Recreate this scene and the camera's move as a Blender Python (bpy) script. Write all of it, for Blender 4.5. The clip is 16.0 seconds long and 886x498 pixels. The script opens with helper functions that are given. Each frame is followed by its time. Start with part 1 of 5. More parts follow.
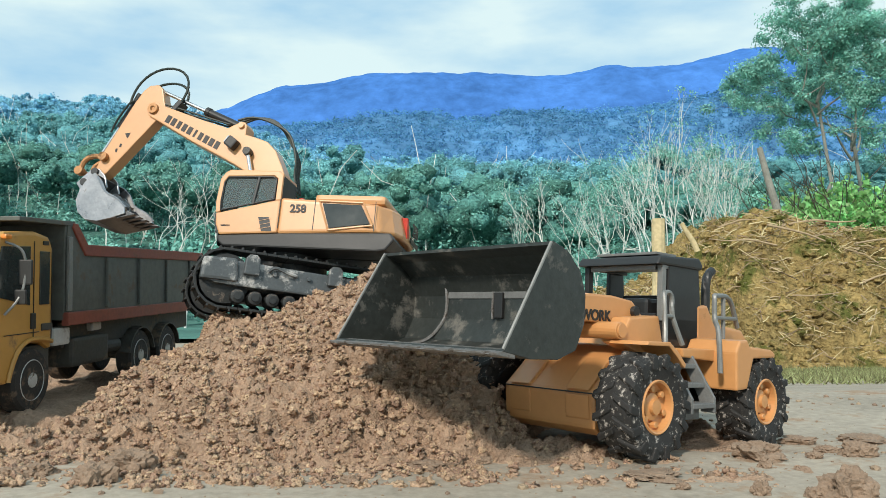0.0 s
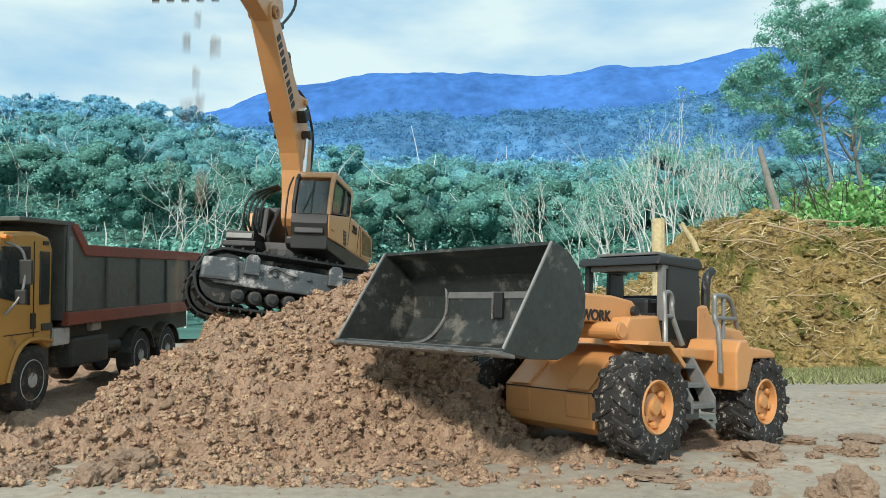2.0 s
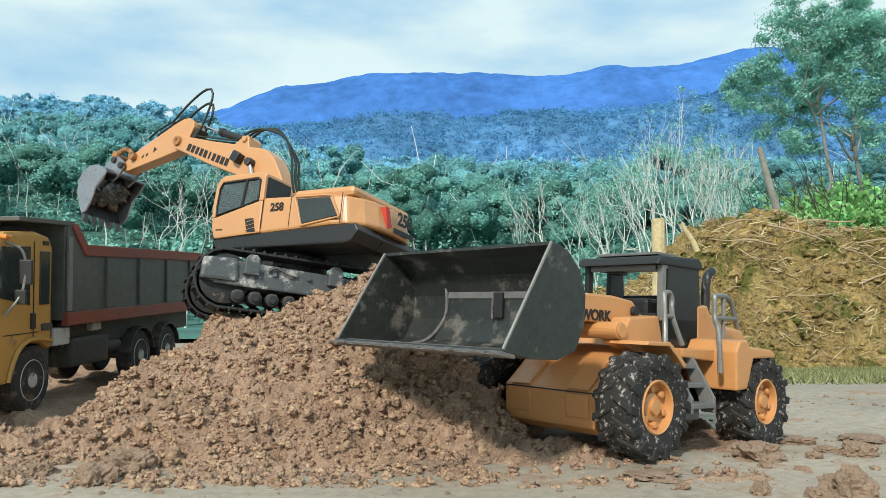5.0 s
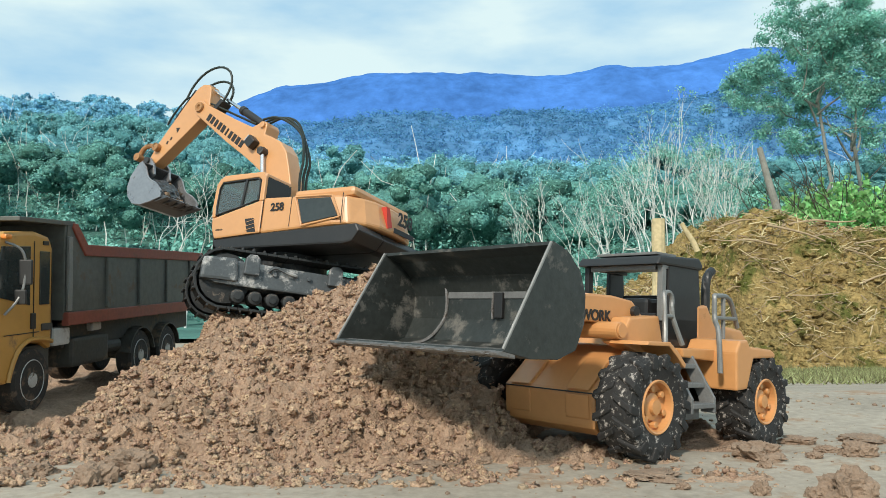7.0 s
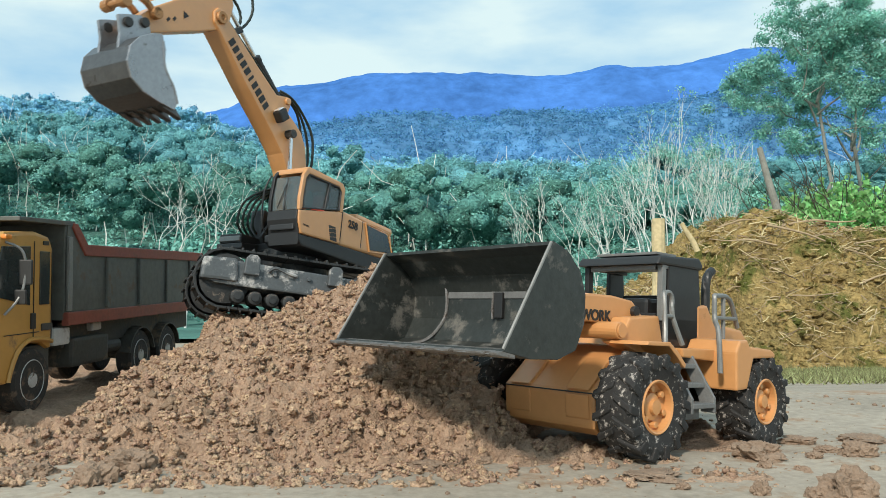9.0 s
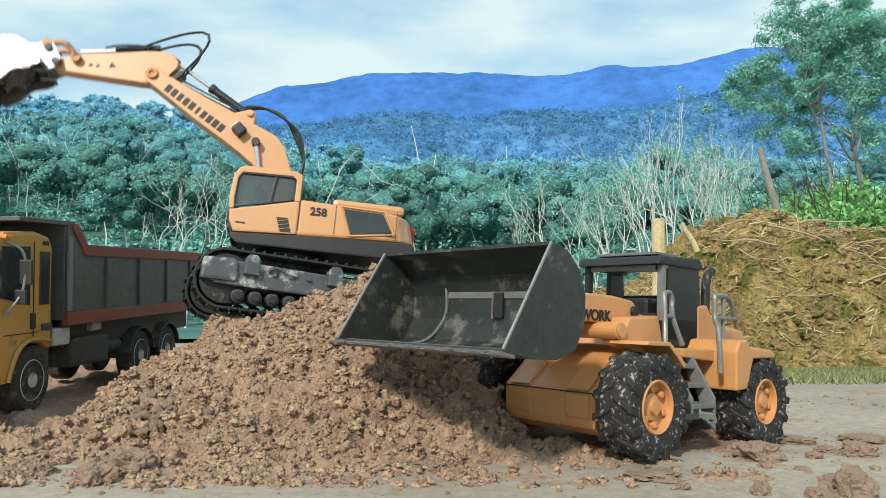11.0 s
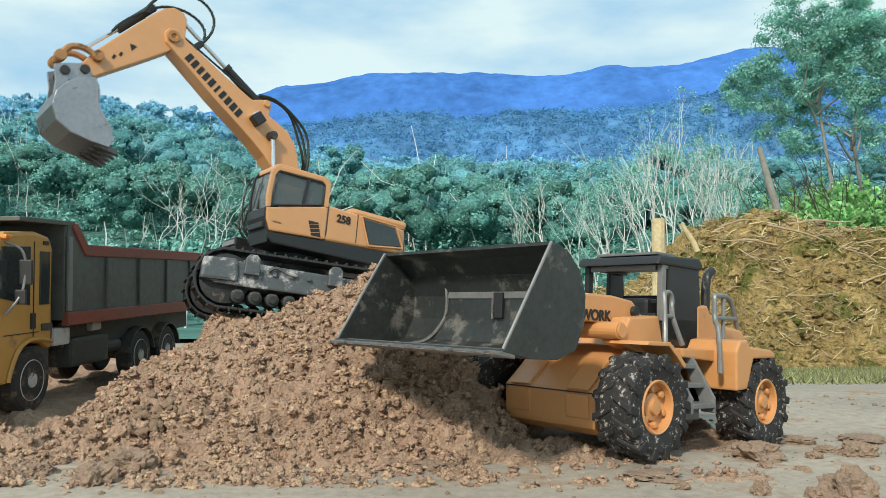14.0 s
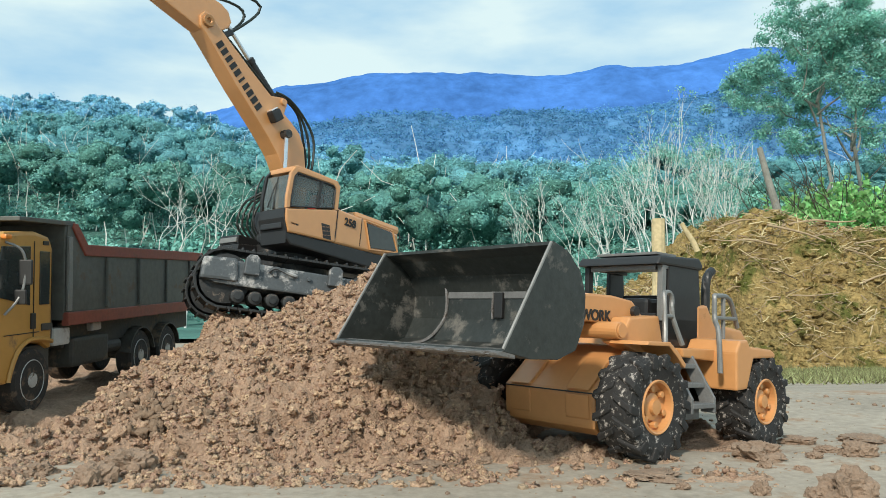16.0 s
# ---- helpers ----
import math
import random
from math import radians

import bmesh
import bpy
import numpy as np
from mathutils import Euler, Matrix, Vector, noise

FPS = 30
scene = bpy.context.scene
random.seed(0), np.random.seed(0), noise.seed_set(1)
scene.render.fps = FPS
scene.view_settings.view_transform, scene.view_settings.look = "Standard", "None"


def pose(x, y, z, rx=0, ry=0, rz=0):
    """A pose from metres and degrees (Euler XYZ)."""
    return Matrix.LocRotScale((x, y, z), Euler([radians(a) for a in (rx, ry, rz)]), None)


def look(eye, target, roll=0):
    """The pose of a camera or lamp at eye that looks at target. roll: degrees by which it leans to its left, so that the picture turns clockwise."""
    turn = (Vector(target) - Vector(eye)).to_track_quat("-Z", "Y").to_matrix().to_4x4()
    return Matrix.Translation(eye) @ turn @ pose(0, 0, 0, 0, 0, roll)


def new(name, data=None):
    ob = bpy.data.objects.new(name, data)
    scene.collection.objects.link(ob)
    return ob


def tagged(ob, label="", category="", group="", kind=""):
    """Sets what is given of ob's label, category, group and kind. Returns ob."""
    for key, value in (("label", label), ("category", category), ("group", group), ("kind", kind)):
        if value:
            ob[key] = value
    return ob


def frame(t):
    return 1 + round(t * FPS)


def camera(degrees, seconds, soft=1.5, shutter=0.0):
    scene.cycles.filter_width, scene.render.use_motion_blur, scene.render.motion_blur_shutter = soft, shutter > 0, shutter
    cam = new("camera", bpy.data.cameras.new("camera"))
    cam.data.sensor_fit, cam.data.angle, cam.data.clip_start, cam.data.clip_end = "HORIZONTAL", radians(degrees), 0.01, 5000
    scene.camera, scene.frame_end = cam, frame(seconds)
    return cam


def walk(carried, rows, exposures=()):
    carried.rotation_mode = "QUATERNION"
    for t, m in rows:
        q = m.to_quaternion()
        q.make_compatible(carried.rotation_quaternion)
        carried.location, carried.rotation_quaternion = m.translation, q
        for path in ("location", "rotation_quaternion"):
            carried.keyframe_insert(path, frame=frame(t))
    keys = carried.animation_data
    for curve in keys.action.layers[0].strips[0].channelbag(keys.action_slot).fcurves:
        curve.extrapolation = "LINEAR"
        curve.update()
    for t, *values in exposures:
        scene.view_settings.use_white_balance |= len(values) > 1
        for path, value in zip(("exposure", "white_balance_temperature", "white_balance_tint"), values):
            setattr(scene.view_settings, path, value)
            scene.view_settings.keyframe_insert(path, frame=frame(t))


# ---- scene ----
cam = camera(60, 16.0, 0.75, 0.4)
EYE = (0, 0, 0.188)
VIEW = look(EYE, (0, 10, 0.188 + 10 * math.tan(math.atan(89 / 1358))))
walk(cam, [(0, VIEW), (16.0, VIEW)], exposures=[(0, 0.0), (16.0, 0.0)])

# ---- world and sun ----
SUN_DIR = Vector((-0.30, -0.74, 0.60)).normalized()
world = bpy.data.worlds.new("world")
scene.world = world
world.use_nodes = True
wn, wl = world.node_tree.nodes, world.node_tree.links
bg = wn["Background"]
sky = wn.new("ShaderNodeTexSky")
sky.sky_type, sky.sun_disc = "NISHITA", False
sky.sun_elevation = math.asin(SUN_DIR.z)
sky.sun_rotation = math.atan2(SUN_DIR.x, SUN_DIR.y)
sky.air_density, sky.dust_density = 1.4, 1.5
wtc, wmap = wn.new("ShaderNodeTexCoord"), wn.new("ShaderNodeMapping")
wmap.inputs["Scale"].default_value = (1.6, 1.6, 5.0)
wl.new(wtc.outputs["Generated"], wmap.inputs["Vector"])
cloud = wn.new("ShaderNodeTexNoise")
cloud.inputs["Scale"].default_value, cloud.inputs["Detail"].default_value = 2.1, 6
cloud.inputs["Roughness"].default_value = 0.5
wl.new(wmap.outputs["Vector"], cloud.inputs["Vector"])
cramp = wn.new("ShaderNodeValToRGB")
cramp.color_ramp.elements[0].position, cramp.color_ramp.elements[1].position = 0.36, 0.60
wl.new(cloud.outputs["Fac"], cramp.inputs["Fac"])
wmix = wn.new("ShaderNodeMix")
wmix.data_type = "RGBA"
wmix.inputs["A"].default_value = (4.0, 6.9, 9.2, 1)
wmix.inputs["B"].default_value = (8.3, 10.2, 10.2, 1)
wl.new(cramp.outputs["Color"], wmix.inputs["Factor"])
wmix2 = wn.new("ShaderNodeMix")
wmix2.data_type = "RGBA"
wmix2.inputs["Factor"].default_value = 0.85
wl.new(sky.outputs["Color"], wmix2.inputs["A"])
wl.new(wmix.outputs["Result"], wmix2.inputs["B"])
wl.new(wmix2.outputs["Result"], bg.inputs["Color"])
bg.inputs["Strength"].default_value = 0.1

sun = new("sun", bpy.data.lights.new("sun", "SUN"))
sun.data.energy, sun.data.angle, sun.data.color = 3.6, radians(6), (1.0, 0.93, 0.82)
sun.matrix_world = look(SUN_DIR * 10, (0, 0, 0))


# ---- materials ----
def material(name, base, rough=0.6, metal=0.0, vary=0.25, scale=40.0, fine=6.0, bump=0.2, dirt=None, dirt_amount=0.0,
             dirt_scale=25.0, island=0.0, per_object=0.0, spec=0.5, coat=0.0, depth=0.002, space="Object", leafy=0.0, coat_rough=0.25):
    """A surface with variation at two scales, relief, and worn-on dirt with a ragged edge."""
    m = bpy.data.materials.new(name)
    m.use_nodes = True
    n, l = m.node_tree.nodes, m.node_tree.links
    b = n["Principled BSDF"]
    tc = n.new("ShaderNodeTexCoord")
    def tex(s, detail=4.0, ro=0.6):
        t = n.new("ShaderNodeTexNoise")
        t.inputs["Scale"].default_value, t.inputs["Detail"].default_value, t.inputs["Roughness"].default_value = s, detail, ro
        l.new(tc.outputs[space], t.inputs["Vector"])
        return t
    def math_node(op, a, c=None, v=0.0):
        k = n.new("ShaderNodeMath")
        k.operation = op
        l.new(a, k.inputs[0])
        if c is not None:
            l.new(c, k.inputs[1])
        else:
            k.inputs[1].default_value = v
        return k.outputs[0]
    t1, t2 = tex(scale, 3), tex(scale * fine, 5)
    both = math_node("ADD", t1.outputs["Fac"], t2.outputs["Fac"])
    r = n.new("ShaderNodeMapRange")
    r.inputs["From Min"].default_value, r.inputs["From Max"].default_value = 0.6, 1.4
    r.inputs["To Min"].default_value, r.inputs["To Max"].default_value = 1 - vary, 1 + vary
    l.new(both, r.inputs["Value"])
    val = r.outputs["Result"]
    if island:
        g = n.new("ShaderNodeNewGeometry")
        k = n.new("ShaderNodeMapRange")
        k.inputs["To Min"].default_value, k.inputs["To Max"].default_value = 1 - island, 1 + island
        l.new(g.outputs["Random Per Island"], k.inputs["Value"])
        val = math_node("MULTIPLY", val, k.outputs["Result"])
    if per_object:
        g = n.new("ShaderNodeObjectInfo")
        k = n.new("ShaderNodeMapRange")
        k.inputs["To Min"].default_value, k.inputs["To Max"].default_value = 1 - per_object, 1 + per_object
        l.new(g.outputs["Random"], k.inputs["Value"])
        val = math_node("MULTIPLY", val, k.outputs["Result"])
    hsv = n.new("ShaderNodeHueSaturation")
    hsv.inputs["Color"].default_value = (*base, 1)
    l.new(val, hsv.inputs["Value"])
    if island:
        h = n.new("ShaderNodeMapRange")
        h.inputs["To Min"].default_value, h.inputs["To Max"].default_value = 0.5 - 0.05 * island, 0.5 + 0.05 * island
        l.new(g.outputs["Random Per Island"], h.inputs["Value"])
        l.new(h.outputs["Result"], hsv.inputs["Hue"])
    color = hsv.outputs["Color"]
    rr = n.new("ShaderNodeMapRange")
    rr.inputs["To Min"].default_value, rr.inputs["To Max"].default_value = max(rough - 0.12, 0.03), min(rough + 0.12, 1)
    l.new(t1.outputs["Fac"], rr.inputs["Value"])
    ro = rr.outputs["Result"]
    if dirt:
        d = tex(dirt_scale, 8, 0.72)
        k = n.new("ShaderNodeMapRange")
        k.inputs["From Min"].default_value = 0.72 - 0.4 * dirt_amount
        k.inputs["From Max"].default_value = 0.80 - 0.36 * dirt_amount
        l.new(d.outputs["Fac"], k.inputs["Value"])
        mx = n.new("ShaderNodeMix")
        mx.data_type = "RGBA"
        l.new(k.outputs["Result"], mx.inputs["Factor"])
        l.new(color, mx.inputs["A"])
        mx.inputs["B"].default_value = (*dirt, 1)
        color = mx.outputs["Result"]
        mr = n.new("ShaderNodeMix")
        l.new(k.outputs["Result"], mr.inputs["Factor"])
        l.new(ro, mr.inputs["A"])
        mr.inputs["B"].default_value = 0.9
        ro = mr.outputs["Result"]
    if leafy:
        tr, ad = n.new("ShaderNodeBsdfTranslucent"), n.new("ShaderNodeMixShader")
        l.new(color, tr.inputs["Color"])
        ad.inputs["Fac"].default_value = leafy
        l.new(b.outputs[0], ad.inputs[1])
        l.new(tr.outputs[0], ad.inputs[2])
        l.new(ad.outputs[0], n["Material Output"].inputs["Surface"])
    l.new(color, b.inputs["Base Color"])
    l.new(ro, b.inputs["Roughness"])
    b.inputs["Metallic"].default_value = metal
    b.inputs["Specular IOR Level"].default_value = spec
    b.inputs["Coat Weight"].default_value = coat
    b.inputs["Coat Roughness"].default_value = coat_rough
    if bump:
        bp = n.new("ShaderNodeBump")
        bp.inputs["Strength"].default_value, bp.inputs["Distance"].default_value = bump, depth
        l.new(t2.outputs["Fac"], bp.inputs["Height"])
        l.new(bp.outputs["Normal"], b.inputs["Normal"])
    return m


M = {}
M["paint"] = material("excavator_paint", (0.58, 0.28, 0.10), 0.42, vary=0.06, scale=14, bump=0.02, dirt=(0.36, 0.25, 0.16), dirt_amount=0.14, dirt_scale=30, coat=0.7, spec=0.7, coat_rough=0.42)
M["loader_paint"] = material("loader_paint", (0.58, 0.275, 0.10), 0.42, vary=0.06, scale=14, bump=0.03, dirt=(0.30, 0.17, 0.08), dirt_amount=0.16, dirt_scale=22, coat=0.25)
M["truck_paint"] = material("truck_paint", (0.45, 0.235, 0.055), 0.45, vary=0.10, scale=12, bump=0.03, dirt=(0.20, 0.13, 0.07), dirt_amount=0.3, dirt_scale=16)
M["grey"] = material("grey_plastic", (0.026, 0.026, 0.025), 0.5, vary=0.15, scale=40, bump=0.06, dirt=(0.20, 0.18, 0.15), dirt_amount=0.2)
M["black"] = material("black_plastic", (0.018, 0.018, 0.018), 0.45, vary=0.2, scale=40, bump=0.05)
M["rubber_hose"] = material("hose_rubber", (0.012, 0.02, 0.015), 0.5, vary=0.2, scale=80, bump=0.03)
M["track"] = material("track_steel", (0.030, 0.032, 0.032), 0.55, metal=0.3, vary=0.3, scale=60, bump=0.2, dirt=(0.24, 0.19, 0.15), dirt_amount=0.35, dirt_scale=45)
M["track_frame"] = material("track_frame_paint", (0.085, 0.095, 0.10), 0.5, metal=0.2, vary=0.25, scale=40, bump=0.15, dirt=(0.50, 0.49, 0.47), dirt_amount=0.54, dirt_scale=28)
M["chrome"] = material("polished_rod", (0.72, 0.72, 0.72), 0.22, metal=1.0, vary=0.05, scale=60, bump=0.02)
M["bucket"] = material("bucket_steel", (0.13, 0.13, 0.13), 0.36, metal=0.75, vary=0.25, scale=30, bump=0.12, dirt=(0.07, 0.055, 0.04), dirt_amount=0.36, dirt_scale=26)
M["bucket_side"] = material("bucket_side_steel", (0.34, 0.34, 0.35), 0.32, metal=0.7, vary=0.2, scale=30, bump=0.12, dirt=(0.07, 0.055, 0.04), dirt_amount=0.30, dirt_scale=26)
M["pin"] = material("pin_brass", (0.40, 0.20, 0.08), 0.5, metal=0.3, vary=0.2, scale=60, bump=0.1, dirt=(0.10, 0.06, 0.03), dirt_amount=0.4)
M["red"] = material("red_paint", (0.55, 0.05, 0.03), 0.45, vary=0.1, scale=40, bump=0.03)
M["loader_bucket"] = material("loader_bucket_steel", (0.038, 0.043, 0.040), 0.42, metal=0.3, vary=0.4, scale=14, fine=9, bump=0.15, dirt=(0.17, 0.16, 0.14), dirt_amount=0.42, dirt_scale=26)
M["worn_steel"] = material("worn_bare_steel", (0.22, 0.21, 0.20), 0.5, metal=0.5, vary=0.35, scale=60, bump=0.25, dirt=(0.10, 0.08, 0.065), dirt_amount=0.5, dirt_scale=60)
M["tyre"] = material("tyre_rubber", (0.020, 0.019, 0.018), 0.75, vary=0.3, scale=60, bump=0.3, dirt=(0.44, 0.40, 0.36), dirt_amount=0.42, dirt_scale=120)
M["truck_tyre"] = material("truck_tyre_rubber", (0.025, 0.023, 0.02), 0.8, vary=0.3, scale=60, bump=0.3, dirt=(0.13, 0.09, 0.06), dirt_amount=0.5, dirt_scale=50)
M["rail_grey"] = material("grey_rail_plastic", (0.20, 0.20, 0.19), 0.4, metal=0.2, vary=0.2, scale=60, bump=0.08)
M["step_grey"] = material("grey_step_plastic", (0.15, 0.15, 0.145), 0.5, vary=0.25, scale=60, bump=0.1, dirt=(0.26, 0.22, 0.18), dirt_amount=0.3)
M["bed"] = material("dump_bed_steel", (0.10, 0.104, 0.092), 0.55, metal=0.15, vary=0.35, scale=14, bump=0.15, dirt=(0.15, 0.11, 0.075), dirt_amount=0.42, dirt_scale=14)
M["bed_red"] = material("dump_bed_red", (0.22, 0.055, 0.035), 0.55, vary=0.3, scale=25, bump=0.1, dirt=(0.16, 0.11, 0.08), dirt_amount=0.35, dirt_scale=24)
M["chassis"] = material("truck_chassis", (0.050, 0.048, 0.040), 0.65, vary=0.35, scale=30, bump=0.2, dirt=(0.16, 0.12, 0.08), dirt_amount=0.45, dirt_scale=22)
M["rim_grey"] = material("wheel_rim_grey", (0.46, 0.45, 0.42), 0.5, metal=0.1, vary=0.2, scale=60, bump=0.1, dirt=(0.14, 0.10, 0.07), dirt_amount=0.4, dirt_scale=50)
M["amber"] = material("amber_lens", (0.75, 0.25, 0.05), 0.25, vary=0.05)
M["lamp_white"] = material("lamp_reflector", (0.85, 0.87, 0.9), 0.12, metal=0.6, vary=0.05)
M["soil"] = material("heap_soil", (0.43, 0.295, 0.205), 0.95, vary=0.40, scale=18, fine=12, bump=1.0, depth=0.008, spec=0.15)
M["clod"] = material("soil_clods", (0.515, 0.35, 0.24), 0.95, vary=0.40, scale=60, fine=8, bump=1.0, depth=0.004, island=0.22, spec=0.15)
M["dry_clod"] = material("dry_soil_clods", (0.32, 0.235, 0.165), 0.95, vary=0.25, scale=40, fine=8, bump=0.9, depth=0.003, island=0.2, spec=0.15)
# Darker brown than the heap's clods, for soil dropped from the bucket.
M["dropped_soil"] = material("dark_dropped_soil", (0.25, 0.175, 0.12), 0.95, vary=0.3, scale=60, bump=0.8, depth=0.003, spec=0.15)
M["bank"] = material("bank_soil", (0.43, 0.315, 0.13), 0.95, vary=0.65, scale=1.4, fine=9, bump=1.0, depth=0.2, dirt=(0.17, 0.18, 0.05), dirt_amount=0.52, dirt_scale=1.6, spec=0.1)
M["straw"] = material("dry_stalks", (0.46, 0.36, 0.22), 0.9, vary=0.3, scale=3, bump=0.2, island=0.45, spec=0.15)
M["bark"] = material("grey_bark", (0.25, 0.25, 0.22), 0.9, vary=0.3, scale=4, bump=0.5, depth=0.02, spec=0.1)
M["pale_bark"] = material("pale_dead_bark", (0.66, 0.67, 0.63), 0.85, vary=0.2, scale=3, bump=0.3, depth=0.02, island=0.15, spec=0.1)
M["dark_bark"] = material("dark_bark", (0.085, 0.075, 0.06), 0.9, vary=0.3, scale=4, bump=0.5, depth=0.02, spec=0.1)
# Mid and hill leaves go bluer and paler: haze put into base colour.
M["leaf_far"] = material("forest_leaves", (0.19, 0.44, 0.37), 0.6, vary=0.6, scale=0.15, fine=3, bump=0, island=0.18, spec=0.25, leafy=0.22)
M["leaf_hill"] = material("hazed_hillside_leaves", (0.22, 0.52, 0.68), 0.6, vary=0.6, scale=0.06, fine=3, bump=0, island=0.2, spec=0.2, leafy=0.22)
M["leaf_mid"] = material("hazed_mid_leaves", (0.19, 0.46, 0.48), 0.6, vary=0.55, scale=0.11, fine=3, bump=0, island=0.15, spec=0.2, leafy=0.22)
M["leaf_tree"] = material("tree_leaves", (0.25, 0.52, 0.43), 0.55, vary=0.45, scale=0.5, fine=6, bump=0, island=0.35, spec=0.3, leafy=0.4)
M["leaf_fresh"] = material("fresh_leaves", (0.30, 0.56, 0.21), 0.5, vary=0.4, scale=1.0, fine=6, bump=0, island=0.5, spec=0.35, leafy=0.4)
# Inner foliage in the same distance bands, haze in its colour too.
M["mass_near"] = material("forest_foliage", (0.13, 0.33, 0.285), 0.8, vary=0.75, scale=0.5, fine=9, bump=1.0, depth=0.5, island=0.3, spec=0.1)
M["mass_mid"] = material("hazed_mid_foliage", (0.15, 0.40, 0.42), 0.8, vary=0.7, scale=0.35, fine=9, bump=1.0, depth=0.7, island=0.3, spec=0.1)
M["mass_hill"] = material("hazed_hillside_foliage", (0.20, 0.49, 0.66), 0.8, vary=0.6, scale=0.2, fine=9, bump=1.0, depth=1.0, island=0.3, spec=0.1)
# Floor green raised and blued, so gaps between crowns look hazed.
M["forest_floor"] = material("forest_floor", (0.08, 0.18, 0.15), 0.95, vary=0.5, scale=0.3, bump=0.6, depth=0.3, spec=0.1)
# Distant crowns: leaf green shifted to blue, the haze painted in.
M["hill_leaf"] = material("haze_blue_leaves", (0.12, 0.31, 0.49), 0.9, vary=0.4, scale=0.012, fine=5, bump=0, island=0.15, spec=0.0, leafy=0.45)
M["grass"] = material("grass_blades", (0.21, 0.22, 0.10), 0.7, vary=0.4, scale=1.5, bump=0, island=0.5, spec=0.2)
# Hill slope blued to match its crowns, haze as base colour.
M["hazed_hill"] = material("haze_blue_wooded_hill", (0.08, 0.21, 0.36), 0.95, vary=0.5, scale=0.012, fine=6, bump=0.5, depth=10, island=0.25, spec=0.0)
# Ridge blue is the air's haze, put straight into the base colour.
M["ridge"] = material("haze_blue_ridge", (0.06, 0.175, 0.47), 1.0, vary=0.40, scale=0.0022, fine=9, bump=0.35, depth=40, spec=0.0)
M["glass"] = material("tinted_glazing", (0.030, 0.036, 0.034), 0.12, vary=0.2, scale=20, bump=0, spec=0.7)
M["letter"] = material("black_lettering", (0.014, 0.013, 0.012), 0.5, vary=0.1, bump=0)

def clear_glass():
    m = bpy.data.materials.new("clear_glazing")
    m.use_nodes = True
    b = m.node_tree.nodes["Principled BSDF"]
    b.inputs["Base Color"].default_value = (0.24, 0.29, 0.29, 1)
    b.inputs["Roughness"].default_value = 0.08
    b.inputs["Transmission Weight"].default_value = 0.72
    b.inputs["IOR"].default_value = 1.45
    return m
M["clear"] = clear_glass()

def ground_material():
    m = material("dusty_ground", (0.345, 0.30, 0.24), 0.92, vary=0.34, scale=3.5, fine=22, bump=0.6, depth=0.003,
                 dirt=(0.31, 0.20, 0.125), dirt_amount=0.42, dirt_scale=7, spec=0.15)
    return m
M["ground"] = ground_material()


# ---- mesh helpers ----
def link(name, bm, mat, parent=None, label="", smooth=False):
    me = bpy.data.meshes.new(name)
    bmesh.ops.recalc_face_normals(bm, faces=bm.faces)
    bm.to_mesh(me)
    bm.free()
    if smooth:
        for p in me.polygons:
            p.use_smooth = True
    me.materials.append(M[mat] if isinstance(mat, str) else mat)
    ob = new(name, me)
    if parent is not None:
        ob.parent = parent
    if label:
        ob["label"] = label
    return ob


def part(name, bm, mat, parent, label="", smooth=False):
    return link(name, bm, mat, parent, label, smooth)


def raw(name, verts, faces, mat, parent=None, smooth=False):
    me = bpy.data.meshes.new(name)
    me.from_pydata(verts, [], faces)
    me.update()
    if smooth:
        me.polygons.foreach_set("use_smooth", [True] * len(me.polygons))
    me.materials.append(M[mat])
    ob = new(name, me)
    ob.parent = parent
    return ob


def raw_quads(name, arrays, mat, parent=None):
    """One mesh of many loose quads, given as arrays of corners (n, 4, 3)."""
    co = np.concatenate(arrays).reshape(-1, 3).astype(np.float32)
    k = len(co) // 4
    me = bpy.data.meshes.new(name)
    me.vertices.add(len(co))
    me.vertices.foreach_set("co", co.ravel())
    me.loops.add(4 * k)
    me.loops.foreach_set("vertex_index", np.arange(4 * k, dtype=np.int32))
    me.polygons.add(k)
    me.polygons.foreach_set("loop_start", np.arange(0, 4 * k, 4, dtype=np.int32))
    me.update(calc_edges=True)
    me.materials.append(M[mat])
    ob = new(name, me)
    ob.parent = parent
    return ob


def raw_tris(name, co, tri, mat, parent=None, smooth=False):
    """One mesh of many alike lumps: corners (n, k, 3), and the triangles (f, 3) of one lump."""
    n, k = co.shape[:2]
    idx = (np.asarray(tri)[None] + (np.arange(n) * k)[:, None, None]).reshape(-1).astype(np.int32)
    me = bpy.data.meshes.new(name)
    me.vertices.add(n * k)
    me.vertices.foreach_set("co", co.reshape(-1).astype(np.float32))
    me.loops.add(len(idx))
    me.loops.foreach_set("vertex_index", idx)
    me.polygons.add(len(idx) // 3)
    me.polygons.foreach_set("loop_start", np.arange(0, len(idx), 3, dtype=np.int32))
    me.update(calc_edges=True)
    if smooth:
        me.polygons.foreach_set("use_smooth", [True] * len(me.polygons))
    me.materials.append(M[mat])
    ob = new(name, me)
    ob.parent = parent
    return ob


